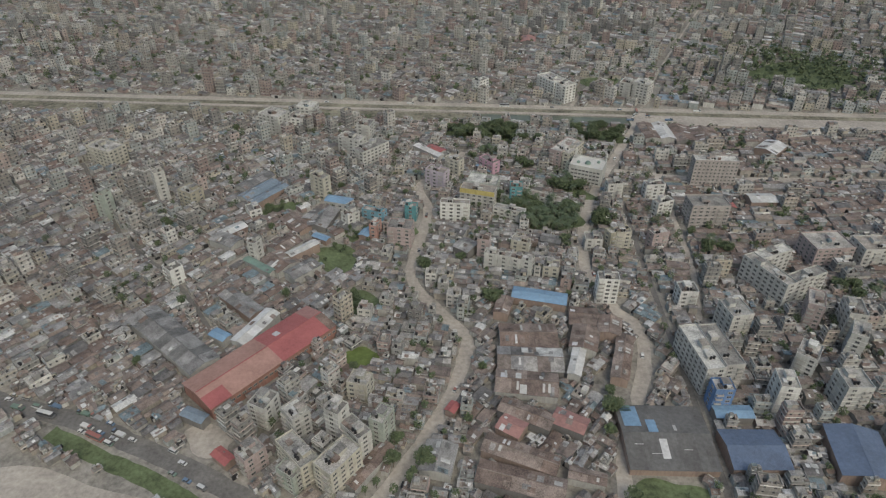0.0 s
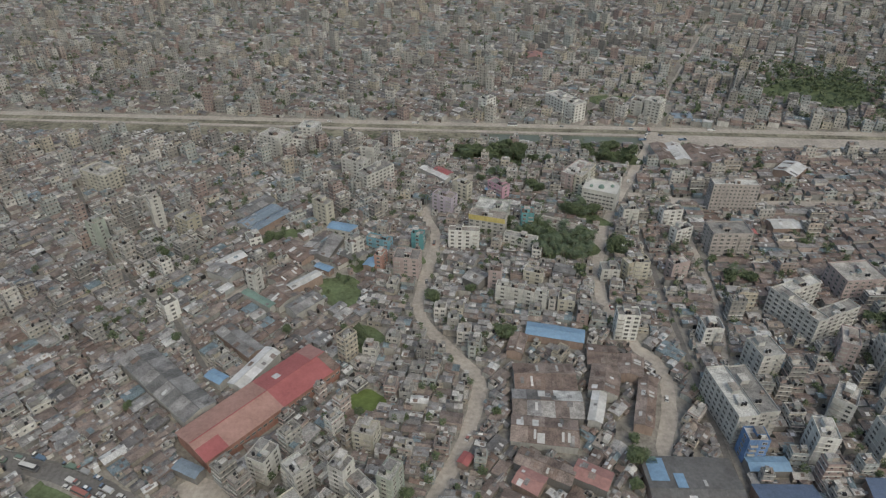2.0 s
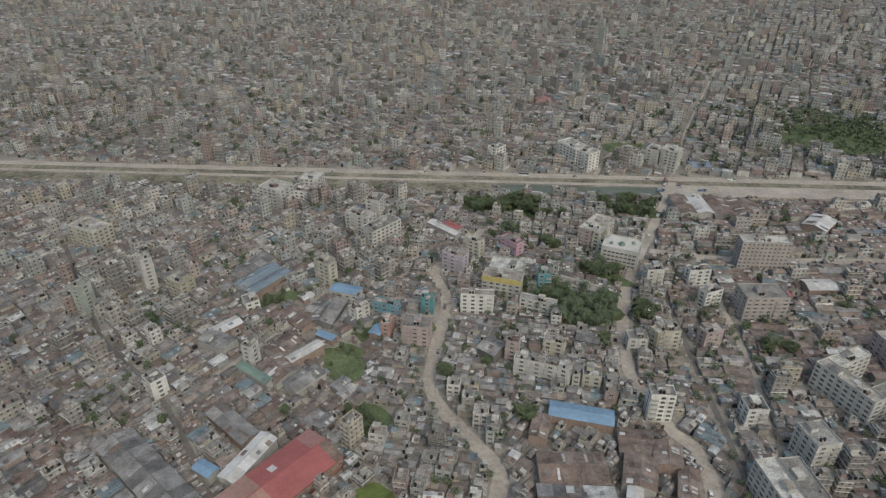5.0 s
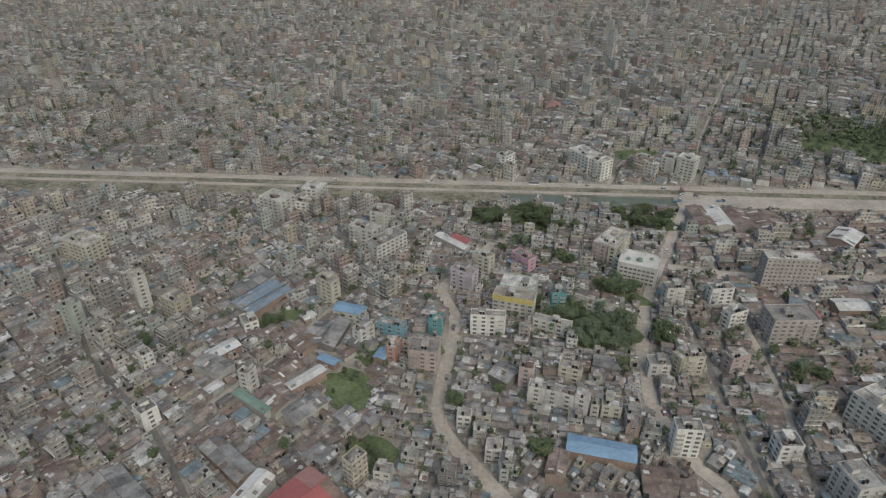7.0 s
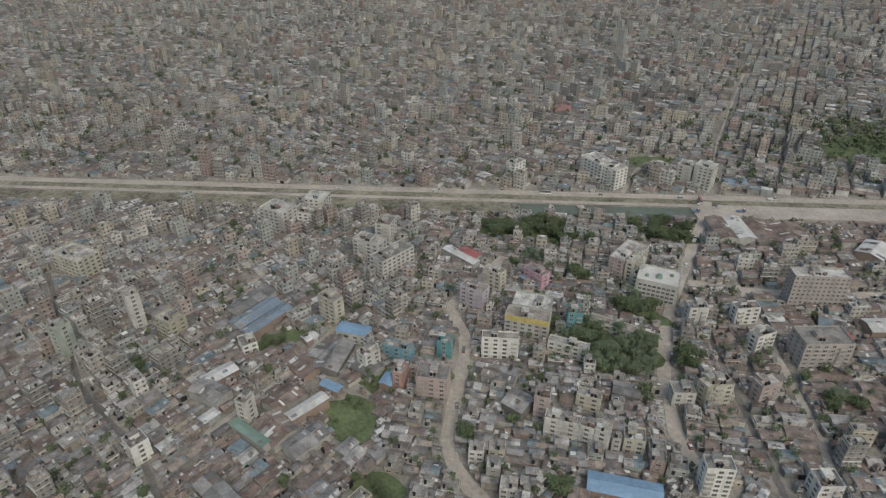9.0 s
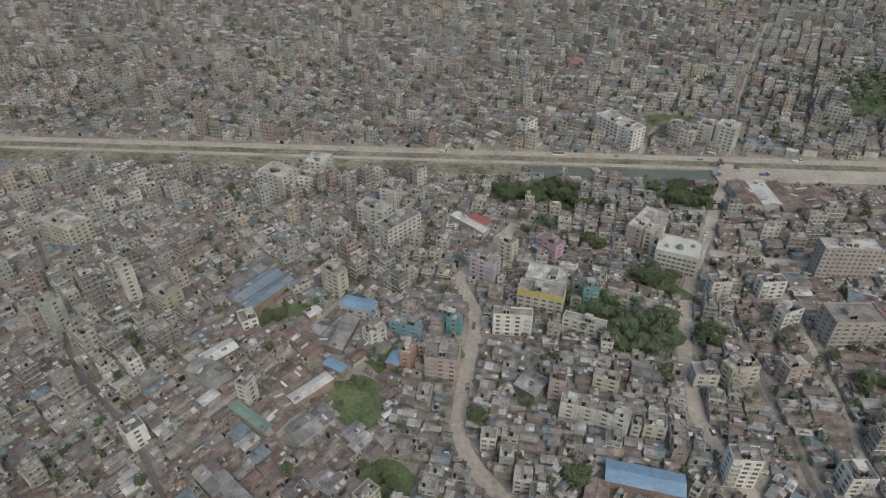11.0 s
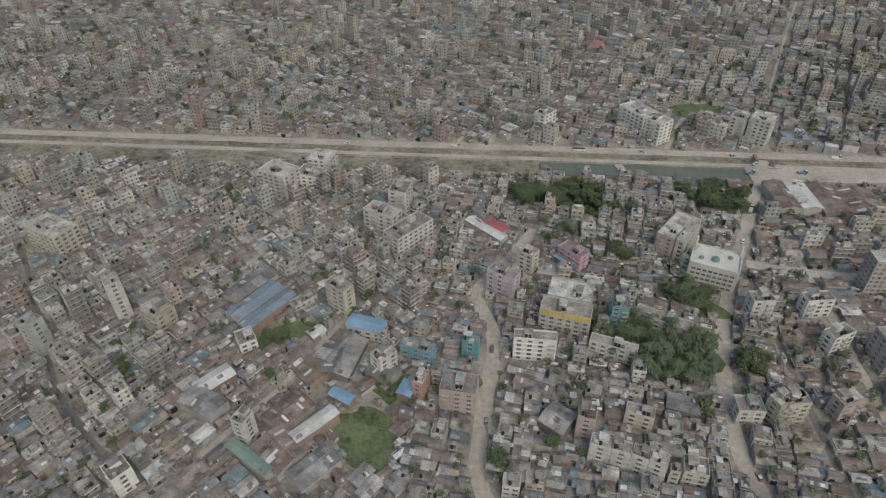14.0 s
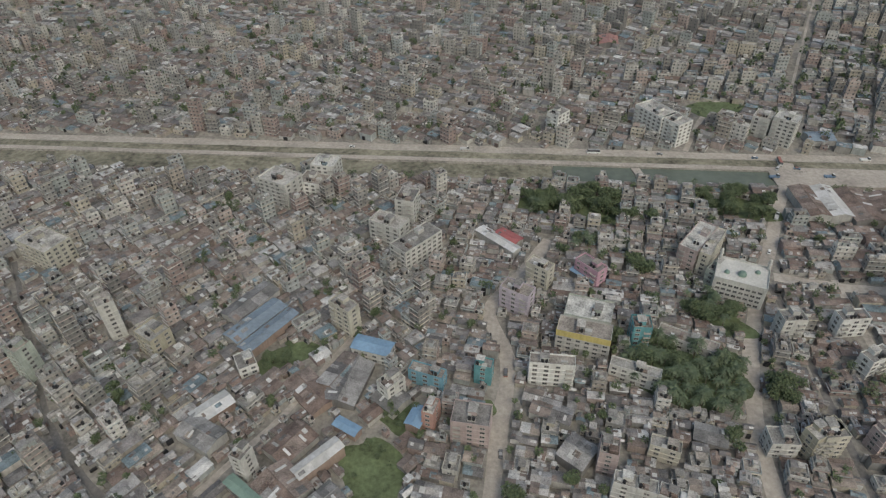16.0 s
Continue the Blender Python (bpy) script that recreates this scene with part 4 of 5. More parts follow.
def house_geo(geo, w, d, rot, x, y, floors, kind, rnd, near, far=False, tin="tin"):
    """One plain house of the crowd, into a mesh."""
    at = (math.cos(rot), math.sin(rot), x, y, 0)
    if kind == "tin":
        h = rnd.uniform(2.4, 3.6) + (2.2 if floors > 2 else 0)
        rise = rnd.uniform(0.3, 0.9)
        if near:
            return h, rise
        geo.gable(w, d, h, rise, at, "wall", tin, 0.3)
        sl = rise / (d / 2)
        for _ in range(rnd.choice((0, 1)) if far else rnd.choice((1, 2, 3, 4, 5))):
            u, sg, q = rnd.uniform(-0.42, 0.3) * w, rnd.choice((-1, 1)), rnd.uniform(1.0, 2.6)
            v0, v1 = rnd.uniform(0.05, 0.3) * d / 2, rnd.uniform(0.6, 1.05) * d / 2
            za, zb = h + rise - v0 * sl + 0.17, h + rise - v1 * sl + 0.17
            p = [(u, sg * v0, za), (u + q, sg * v0, za), (u + q, sg * v1, zb), (u, sg * v1, zb)]
            p += [(a0, b0, c0 - 0.06) for a0, b0, c0 in p]
            geo.put(p, [(0, 1, 2, 3), (4, 5, 1, 0), (5, 6, 2, 1), (6, 7, 3, 2), (7, 4, 0, 3)], [rnd.choice(("tin", "tin", "rust_tin", "white_tin", "grey_tin"))] * 5, at)
        for _ in range(0 if far else rnd.choice((0, 1, 2, 3))):
            u, v, q = rnd.uniform(-0.5, 0.5) * w, rnd.choice((-1, 1)) * (d / 2 + rnd.uniform(0.3, 0.9)), rnd.uniform(0.4, 1.6)
            geo.box(u - q, v - 0.5, 0, u + q, v + 0.5, rnd.uniform(0.8, h), at, rnd.choice(("wall", "tin", "tank", "white_tin", "rust_tin")))
        return h, rise
    h = floors * 3.1
    geo.block(w, d, h, at, "wall", "roof_slab", rim=rnd.choice((0.5, 0.8, 0.8, 1.0)))
    if not near:
        facade(geo, w, d, h, floors, at, "wall", not far, False, False)
    if not near:
        sx, sy = rnd.uniform(-0.25, 0.25) * w, rnd.uniform(-0.2, 0.25) * d
        geo.box(sx - w * 0.18, sy - d * 0.2, h, sx + w * 0.18, sy + d * 0.2, h + 2.4, at, "wall", "roof_slab")
        if not far and rnd.random() < 0.3:
            tx, ty = rnd.uniform(-0.3, 0.3) * w, -0.3 * d
            geo.tube(tx, ty, h, 0.7, 1.7, at, "tank", 6)
        for _ in range(2 if far else rnd.randint(4, 11)):
            q, v, a0, b0 = rnd.uniform(-0.4, 0.32) * w, rnd.uniform(-0.4, 0.32) * d, rnd.uniform(0.3, 1.9), rnd.uniform(0.3, 1.5)
            geo.box(q, v, h, min(q + a0, w * 0.45), min(v + b0, d * 0.45), h + rnd.uniform(0.3, 1.5), at, rnd.choice(("wall", "tin", "white_tin", "roof_slab", "rust_tin", "tank")))
        if rnd.random() < 0.3:
            geo.box(-w * 0.45, -d * 0.1, h, w * 0.05, d * 0.42, h + 2.2, at, "wall", "tin")
    return h, 0


CROWD = []
for zn, (deg, pw, pd, share, (f0, f1), rare) in ZONES.items():
    rnd = random.Random(len(zn) * 101 + int(pw * 10))
    x0, y0, x1, y1 = BOUNDS[zn]
    ang = radians(deg)
    c, s = math.cos(ang), math.sin(ang)
    mx, my = (x0 + x1) / 2, (y0 + y1) / 2
    R = math.hypot(x1 - x0, y1 - y0) / 2
    nu, nv = int(R / pw) + 1, int(R / pd) + 1
    for j in range(-nv, nv + 1):
        for i in range(-nu, nu + 1):
            u = i * pw + (2.2 * (i // 5)) + rnd.uniform(-0.8, 0.8)
            v = j * pd + (2.6 * (j // 3)) + rnd.uniform(-0.6, 0.6)
            bend = 9 * math.sin(u / 90.0) + 6 * math.sin(u / 41.0 + v / 70.0)
            x, y = mx + u * c - (v + bend) * s, my + u * s + (v + bend) * c
            if not (x0 < x < x1 and y0 < y < y1) or zone(x, y) != zn:
                continue
            if abs(x + 12) > 0.86 * (y + 175) + 40:
                continue
            if rnd.random() < 0.045:
                continue
            big = rnd.random()
            w = pw * rnd.uniform(0.7, 1.0) * (1.5 if big < 0.06 else 1)
            d = pd * rnd.uniform(0.75, 1.0) * (1.35 if big < 0.04 else 1)
            clump = noise.noise((x / 55.0, y / 55.0, 3.0))
            flatp = share + 0.45 * clump
            kind = "flat" if rnd.random() < flatp else "tin"
            if kind == "flat" and zn == "mid":
                w, d = min(w, rnd.uniform(6.5, 9)), max(d, rnd.uniform(5.5, 8))
            floors = f0 + int((f1 - f0 + 1) * rnd.random() ** (rare - 0.9 * clump)) if kind == "flat" else rnd.choice((1, 1, 1, 3))
            floors = min(floors, f1)
            if rnd.random() < 0.025 and zn != "mid" and kind == "flat":
                floors += 3
            rot = ang + math.atan2(math.cos(u / 90.0) * 0.1, 1) + radians(rnd.uniform(-4, 4)) + (radians(noise.noise((x / 130.0, y / 130.0, 9.0)) * 40) if zn == "north" else 0)
            if taken(x, y, max(w, d) / 2, rot, w, d):
                # a smaller house where the plot is cut
                w, d = w * 0.6, d * 0.6
                if kind == "flat":
                    floors = min(floors, 3)
                if taken(x, y, max(w, d) / 2, rot, w, d):
                    continue
            CROWD.append((x, y, w, d, rot, floors, kind, zn))

# lean-tos, kitchens and small sheds that fill the gaps between the houses
cells = {}


def room(x, y, r):
    cx, cy = int(x // 16), int(y // 16)
    return all(math.hypot(x - a, y - b) > r + q for i in (-1, 0, 1) for j in (-1, 0, 1) for a, b, q in cells.get((cx + i, cy + j), ()))


for x, y, w, d, *_ in CROWD:
    cells.setdefault((int(x // 16), int(y // 16)), []).append((x, y, 0.42 * (w + d) / 2 + 0.2))
frnd = random.Random(41)
for _ in range(26000):
    y = -60 + 480 * frnd.random() ** 0.9
    x = frnd.uniform(-1, 1) * (0.8 * (y + 175) + 30) - 8
    w, d = frnd.uniform(2.6, 6.5), frnd.uniform(2.2, 4.2)
    if not room(x, y, 0.4 * (w + d) / 2):
        continue
    zn = zone(x, y)
    rot = radians(ZONES[zn][0]) + radians(frnd.uniform(-6, 6)) + (math.pi / 2 if frnd.random() < 0.3 else 0)
    if taken(x, y, max(w, d) / 2, rot, w, d):
        continue
    cells.setdefault((int(x // 16), int(y // 16)), []).append((x, y, 0.42 * (w + d) / 2))
    CROWD.append((x, y, w, d, rot, 1, "tin" if frnd.random() < 0.85 else "flat", zn))

NEAR_AT = (10.0, 150.0)
order = sorted(range(len(CROWD)), key=lambda i: math.hypot(CROWD[i][0] - NEAR_AT[0], CROWD[i][1] - NEAR_AT[1]))
near_set = set(order[:285])
STUFF = {}
rnd = random.Random(77)
for i, (x, y, w, d, rot, floors, kind, zn) in enumerate(CROWD):
    if i in near_set:
        if kind == "tin":
            th = thing("tin_house", x, y, 0, math.degrees(rot), "low house with a weathered corrugated tin roof", "house", "small houses along the lanes")
            h, rise = house_geo(None, w, d, 0, 0, 0, floors, kind, rnd, True)
            b = Geo("wall")
            a, e = w / 2, d / 2
            p = [(-a, -e, 0), (a, -e, 0), (a, e, 0), (-a, e, 0), (-a, -e, h), (a, -e, h), (a, e, h), (-a, e, h), (-a, 0, h + rise), (a, 0, h + rise)]
            b.put(p, [(0, 1, 5, 4), (1, 2, 6, 9, 5), (2, 3, 7, 6), (3, 0, 4, 8, 7)], ["wall"] * 4, O)
            part("wall", b, th)
            for x0, x1 in ((-a - 0.3, 0.0), (0.02, a + 0.3)):
                rf = Geo("tin")
                rf.roof(w, d, h + rnd.uniform(0, 0.04), rise, O, "tin", 0.3, 0.1, x0, x1)
                part("roof_panel", rf, th)
            q = rnd.uniform(-a, a * 0.4)
            sg = rnd.choice((-1, -1, 1))
            panel(th, "roof_patch", rnd.choice(("tin", "white_tin", "rust_tin", "grey_tin")), q, q + rnd.uniform(1, 2.8), sg * e * 0.1, sg * e * rnd.uniform(0.6, 1.1), h + rise, rise / e, 0.2)
        else:
            th = thing("concrete_house", x, y, 0, math.degrees(rot), "small flat-roofed concrete house with stained plaster", "house", "small houses along the lanes")
            b = Geo("wall", "roof_slab", "pane")
            h, _ = house_geo(b, w, d, 0, 0, 0, floors, kind, rnd, True)
            part("body", b, th)
            roof_kit(th, w, d, h, "wall", rnd)
            n = max(1, int(w / 3.4))
            for k in range(floors):
                for q in range(n):
                    stick("window", WINDOW, th, pose((q - (n - 1) / 2) * w / n, -d / 2, k * 3.1 + 1.65))
                stick("window", WINDOW, th, pose(0, 0, 0, 0, 0, 90 if x < 0 else -90) @ pose(0, -w / 2, k * 3.1 + 1.65))
        continue
    key = zn if zn != "north" else ("north", int((y - 470) // 270))
    far = zn == "north" and y > 640
    geo = STUFF.setdefault((key, far), Geo("wall", "roof_slab", "tin", "pane", "tank", "rust_tin", "white_tin", "grey_tin"))
    house_geo(geo, w, d, rot, x, y, floors, kind, rnd, False, far, "rust_tin" if rnd.random() < (0.6 if zn == "market" else 0.4 if zn == "works" else 0.15) else "tin")
for key, geo in STUFF.items():
    ob = new("houses", geo.mesh("houses"))
    tagged(ob, "dense quarter of grey concrete flats and rusty tin roofs", "houses", kind="stuff")


# ---- trees ----
def crown_mesh(seed, rx, rz, clumps, size, m):
    rnd = random.Random(seed)
    geo = Geo(m)
    lobes = [(rnd.uniform(-0.5, 0.5) * rx, rnd.uniform(-0.5, 0.5) * rx, rnd.uniform(-0.35, 0.4) * rz, rnd.uniform(0.45, 0.7)) for _ in range(7)]
    for _ in range(clumps):
        lx, ly, lz, lr = rnd.choice(lobes)
        v = Vector((rnd.gauss(0, 1), rnd.gauss(0, 1), rnd.gauss(0, 1) + 0.35)).normalized() * lr * rnd.uniform(0.7, 1.05)
        cx, cy, cz = lx + v.x * rx, ly + v.y * rx, lz + v.z * rz
        for _ in range(3):
            e1 = Vector((rnd.gauss(0, 1), rnd.gauss(0, 1), rnd.gauss(0, 0.6))).normalized()
            e2 = e1.cross(Vector((rnd.gauss(0, 0.5), rnd.gauss(0, 0.5), 1))).normalized()
            q = Vector((cx, cy, cz)) + Vector((rnd.gauss(0, 0.25), rnd.gauss(0, 0.25), rnd.gauss(0, 0.2))) * size
            r = size * rnd.uniform(0.5, 1.0)
            pts = [tuple(q + e1 * r), tuple(q + e2 * r * 0.6), tuple(q - e1 * r), tuple(q - e2 * r * 0.6)]
            geo.put(pts, [(0, 1, 2, 3)], [m], O)
    return geo.mesh("crown")


def limb(geo, a, b, r0, r1, m, n=6):
    a, b = Vector(a), Vector(b)
    d = (b - a).normalized()
    e1 = d.orthogonal().normalized()
    e2 = d.cross(e1)
    p = [tuple(q + (e1 * math.cos(t) + e2 * math.sin(t)) * r) for q, r in ((a, r0), (b, r1)) for t in (2 * math.pi * i / n for i in range(n))]
    geo.put(p, [(i, (i + 1) % n, n + (i + 1) % n, n + i) for i in range(n)], [m] * n, O)


def trunk_mesh(seed, h, r, spread):
    rnd = random.Random(seed)
    geo = Geo("bark")
    top = (rnd.uniform(-0.4, 0.4), rnd.uniform(-0.4, 0.4), h * 0.55)
    limb(geo, (0, 0, -0.1), top, r, r * 0.65, "bark", 8)
    for k in range(5):
        t = 2 * math.pi * k / 5 + rnd.uniform(-0.4, 0.4)
        limb(geo, top, (top[0] + spread * math.cos(t), top[1] + spread * math.sin(t), h * rnd.uniform(0.75, 0.95)), r * 0.5, r * 0.15, "bark", 5)
    return geo.mesh("trunk")


def palm_parts(seed, h):
    rnd = random.Random(seed)
    tr = Geo("bark")
    pts = [Vector((0.6 * math.sin(k * 0.5) * k / 5, 0.25 * k * rnd.uniform(0.5, 1), h * k / 5 - 0.1)) for k in range(6)]
    for k in range(5):
        limb(tr, pts[k], pts[k + 1], 0.22 - 0.02 * k, 0.2 - 0.02 * k, "bark", 6)
    top = pts[-1]
    cr = Geo("palm_leaf")
    for k in range(18):
        t = 2 * math.pi * k / 18 + rnd.uniform(-0.2, 0.2)
        up = rnd.uniform(-0.2, 0.9)
        length = rnd.uniform(2.8, 3.8)
        prev = top.copy()
        side = Vector((-math.sin(t), math.cos(t), 0))
        for j in range(1, 8):
            f = j / 7
            cur = top + Vector((math.cos(t), math.sin(t), 0)) * length * f + Vector((0, 0, up * length * f - 1.5 * length * f * f * 0.6))
            wd = 0.75 * (1 - f * 0.6)
            for sg in (-1, 1):
                q = prev.lerp(cur, 0.5) + side * sg * wd - Vector((0, 0, 0.3 * wd))
                cr.put([tuple(prev), tuple(prev.lerp(cur, 0.75)), tuple(q + (cur - prev) * 0.5), tuple(q)], [(0, 1, 2, 3)], ["palm_leaf"], O)
            prev = cur
    return tr.mesh("trunk"), cr.mesh("crown")


BROAD = [(trunk_mesh(s, h, 0.28, rx * 0.5), crown_mesh(s, rx, rz, n, 0.62, "leaf"), h) for s, h, rx, rz, n in
         ((1, 8, 4.2, 3.0, 420), (2, 7, 3.4, 2.6, 340), (3, 10, 5.2, 3.4, 560), (4, 5.5, 2.6, 2.1, 240))]
PALMS = [palm_parts(s, h) for s, h in ((1, 9.0), (2, 10.5), (3, 7.5))]
trnd = random.Random(5)


def tree(x, y, k=None, s=1.0):
    k = trnd.randrange(4) if k is None else k
    tm, cm, h = BROAD[k]
    th = thing("tree", x, y, 0, trnd.uniform(0, 360), "leafy broad-crowned tree among houses", "tree", "broadleaf trees")
    th.scale = (s, s, s * trnd.uniform(0.9, 1.1))
    stick("trunk", tm, th, Matrix())
    stick("crown", cm, th, pose(0, 0, h * 0.78))


def palm(x, y):
    tm, cm = trnd.choice(PALMS)
    th = thing("palm_tree", x, y, 0, trnd.uniform(0, 360), "tall coconut palm in a dense grove", "tree", "palms of the grove")
    s = trnd.uniform(0.85, 1.2)
    th.scale = (s, s, s)
    stick("trunk", tm, th, Matrix())
    stick("crown", cm, th, Matrix())


def on_road(x, y, gap):
    for ax, ay, bx, by, hw in roads_near(x, y):
        dx, dy = bx - ax, by - ay
        k = max(0.0, min(1.0, ((x - ax) * dx + (y - ay) * dy) / (dx * dx + dy * dy)))
        if math.hypot(x - ax - k * dx, y - ay - k * dy) < min(hw, 5.0) + gap:
            return True
    return False


def grove(x, y, a, b, rot, n, palms=0.0, kinds=(0, 1, 2, 3), s=1.0):
    c, si = math.cos(radians(rot)), math.sin(radians(rot))
    for _ in range(n):
        r, t = math.sqrt(trnd.random()), trnd.uniform(0, 6.283)
        u, v = a * r * math.cos(t), b * r * math.sin(t)
        px, py = x + u * c - v * si, y + u * si + v * c
        if on_road(px, py, 2.2):
            continue
        if trnd.random() < palms:
            palm(px, py)
        else:
            tree(px, py, trnd.choice(kinds), s * trnd.uniform(0.75, 1.15))


grove(64.5, 240.0, 32, 21, -22, 110, 0.8)
grove(28.3, 261.6, 10, 5, -20, 8, 0.5)
grove(88.4, 283.5, 20, 9, -32, 32, 0.2)
grove(33.3, 378.4, 19, 17, 0, 36, 0.1)
grove(126.5, 387.5, 28, 13, -5, 42, 0.15)
grove(-1.1, 382.4, 15, 13, 0, 22, 0.1)
grove(57.3, 366.9, 12, 7, 0, 10, 0.1)
grove(20.5, 336.5, 14, 5, 20, 7, 0.2)
grove(51.3, 319.1, 10, 6, -20, 8, 0.2)
grove(103.5, 231.8, 5, 9, 10, 9, 0.2)
grove(176.4, 205.4, 10, 7, 0, 10, 0.1)
grove(253, 167.2, 16, 12, 0, 10, 0.1)
grove(-131.4, 238.2, 7, 15, -52, 8, 0, (1, 3), 0.8)
grove(-66, 206, 11, 8, -15, 9, 0, (1, 3), 0.7)
grove(-55.4, 135.7, 13, 8, -20, 9, 0, (3,), 0.8)
grove(84.3, 54.8, 6, 16, 0, 12, 0.1)
grove(25.4, 141.8, 7, 6, 0, 6, 0, (0, 1))
grove(-5.3, 22.4, 3, 4, 0, 3, 0, (0, 1))
grove(-80, 186, 10, 12, 25, 4, 0, (3,), 0.6)
tree(-18.4, 170.1, 2, 1.0)
tree(-15.4, 168.1, 0, 0.9)
tree(86, 9, 0, 0.9)
tree(-19.1, 20.3, 0, 0.9)
tree(-18.2, 32.3, 0, 0.8)
_n = 0
while _n < 55:
    _x, _y = trnd.uniform(-330, 330), trnd.uniform(0, 420)
    if abs(_x + 12) < 0.86 * (_y + 160) and not taken(_x, _y, 1.2, 0, 2, 2):
        tree(_x, _y, trnd.choice((0, 1, 1, 3, 3)), trnd.uniform(0.6, 1.0))
        _n += 1

# small trees and bushes in the gaps between the houses
hedge = Geo("leaf")
_n = 0
while _n < 650:
    _x, _y = trnd.uniform(-230, 260), trnd.uniform(0, 418)
    if noise.noise((_x / 40.0, _y / 40.0, 5.0)) < -0.1 or taken(_x, _y, 0.6, 0, 1, 1) or zone(_x, _y) == "works":
        continue
    _n += 1
    _r = trnd.uniform(1.2, 2.6)
    for _k in range(int(26 * _r)):
        v = Vector((trnd.gauss(0, 1), trnd.gauss(0, 1), trnd.gauss(0, 1))).normalized() * trnd.uniform(0.5, 1)
        q = Vector((_x + v.x * _r, _y + v.y * _r, 3.4 + _r + v.z * _r))
        e1 = Vector((trnd.gauss(0, 1), trnd.gauss(0, 1), trnd.gauss(0, 0.6))).normalized()
        e2 = e1.cross(Vector((trnd.gauss(0, 0.5), trnd.gauss(0, 0.5), 1))).normalized()
        hedge.put([tuple(q + e1 * 0.6), tuple(q + e2 * 0.4), tuple(q - e1 * 0.6), tuple(q - e2 * 0.4)], [(0, 1, 2, 3)], ["leaf"], O)
    hedge.tube(_x, _y, -0.05, 0.12, 4.0, O, "bark", 5)
for gx, gy, ga, gb, gr in GREENS[:13]:
    for _ in range(int(ga * gb / 90)):
        r, t = math.sqrt(trnd.random()) * 0.95, trnd.uniform(0, 6.283)
        u, v = ga * r * math.cos(t), gb * r * math.sin(t)
        bx, by, br = gx + u * math.cos(gr) - v * math.sin(gr), gy + u * math.sin(gr) + v * math.cos(gr), trnd.uniform(0.4, 1.3)
        if (gx, gy) == (-46.4, 87.9) and r < 0.8:
            continue
        for _k in range(int(14 * br) + 4):
            q = Vector((bx + trnd.gauss(0, 0.6) * br, by + trnd.gauss(0, 0.6) * br, abs(trnd.gauss(0, 0.5)) * br + 0.1))
            e1 = Vector((trnd.gauss(0, 1), trnd.gauss(0, 1), trnd.gauss(0, 0.6))).normalized()
            e2 = e1.cross(Vector((trnd.gauss(0, 0.5), trnd.gauss(0, 0.5), 1))).normalized()
            hedge.put([tuple(q + e1 * 0.5), tuple(q + e2 * 0.35), tuple(q - e1 * 0.5), tuple(q - e2 * 0.35)], [(0, 1, 2, 3)], ["leaf"], O)
tagged(new("small_trees", hedge.mesh("small_trees")), "small green trees squeezed between the houses", "trees", kind="stuff")

# far trees beyond the canal, in one mass
wood = Geo("leaf")
for _ in range(2300):
    _x, _y = trnd.uniform(-800, 700), 474 + 780 * trnd.random() ** 1.3
    if trnd.random() < 0.22:
        _x, _y = 400 + trnd.gauss(0, 70), 590 + trnd.gauss(0, 55)
    _r = trnd.uniform(1.6, 3.8)
    for _k in range(24):
        v = Vector((trnd.gauss(0, 1), trnd.gauss(0, 1), trnd.gauss(0, 1))).normalized() * trnd.uniform(0.6, 1)
        q = Vector((_x + v.x * _r, _y + v.y * _r, 3.5 + _r + v.z * _r))
        e1 = Vector((trnd.gauss(0, 1), trnd.gauss(0, 1), trnd.gauss(0, 0.6))).normalized()
        e2 = e1.cross(Vector((trnd.gauss(0, 0.5), trnd.gauss(0, 0.5), 1))).normalized()
        wood.put([tuple(q + e1 * 1.3), tuple(q + e2 * 0.9), tuple(q - e1 * 1.3), tuple(q - e2 * 0.9)], [(0, 1, 2, 3)], ["leaf"], O)
tagged(new("far_trees", wood.mesh("far_trees")), "scattered green tree crowns beyond the canal", "trees", kind="stuff")


# ---- vehicles ----
def car_meshes(l, w, h, cab, paint):
    body = Geo(paint)
    a, b = l / 2, w / 2
    z0, z1 = 0.35, 0.35 + (h - 0.35) * 0.5
    body.box(-a, -b, z0, a, b, z1, O, paint)
    top = Geo(paint, "pane")
    c0, c1 = cab
    p = [(c0, -b * 0.97, z1), (c1, -b * 0.97, z1), (c1, b * 0.97, z1), (c0, b * 0.97, z1),
         (c0 + 0.4, -b * 0.82, h), (c1 - 0.5, -b * 0.82, h), (c1 - 0.5, b * 0.82, h), (c0 + 0.4, b * 0.82, h)]
    top.put(p, [(4, 5, 6, 7), (0, 1, 5, 4), (1, 2, 6, 5), (2, 3, 7, 6), (3, 0, 4, 7)], [paint] + ["pane"] * 4, O)
    wheel = Geo("rubber")
    n = 10
    wheel.put([(0.34 * math.cos(t), y, 0.34 + 0.34 * math.sin(t)) for y in (-0.1, 0.1) for t in (2 * math.pi * i / n for i in range(n))],
              [(i, (i + 1) % n, n + (i + 1) % n, n + i) for i in range(n)] + [tuple(range(n)), tuple(range(2 * n - 1, n - 1, -1))], ["rubber"] * (n + 2), O)
    return body.mesh("body"), top.mesh("cabin"), wheel.mesh("wheel"), a * 0.62, b * 0.95


KINDS = {"car": car_meshes(4.3, 1.75, 1.5, (-1.6, 1.0), "car_paint"), "microbus": car_meshes(4.9, 1.9, 2.1, (-2.4, 2.2), "car_paint"),
         "bus": car_meshes(9.5, 2.5, 3.1, (-4.7, 4.7), "car_paint"), "truck": car_meshes(7.0, 2.3, 2.7, (1.4, 3.4), "car_paint")}


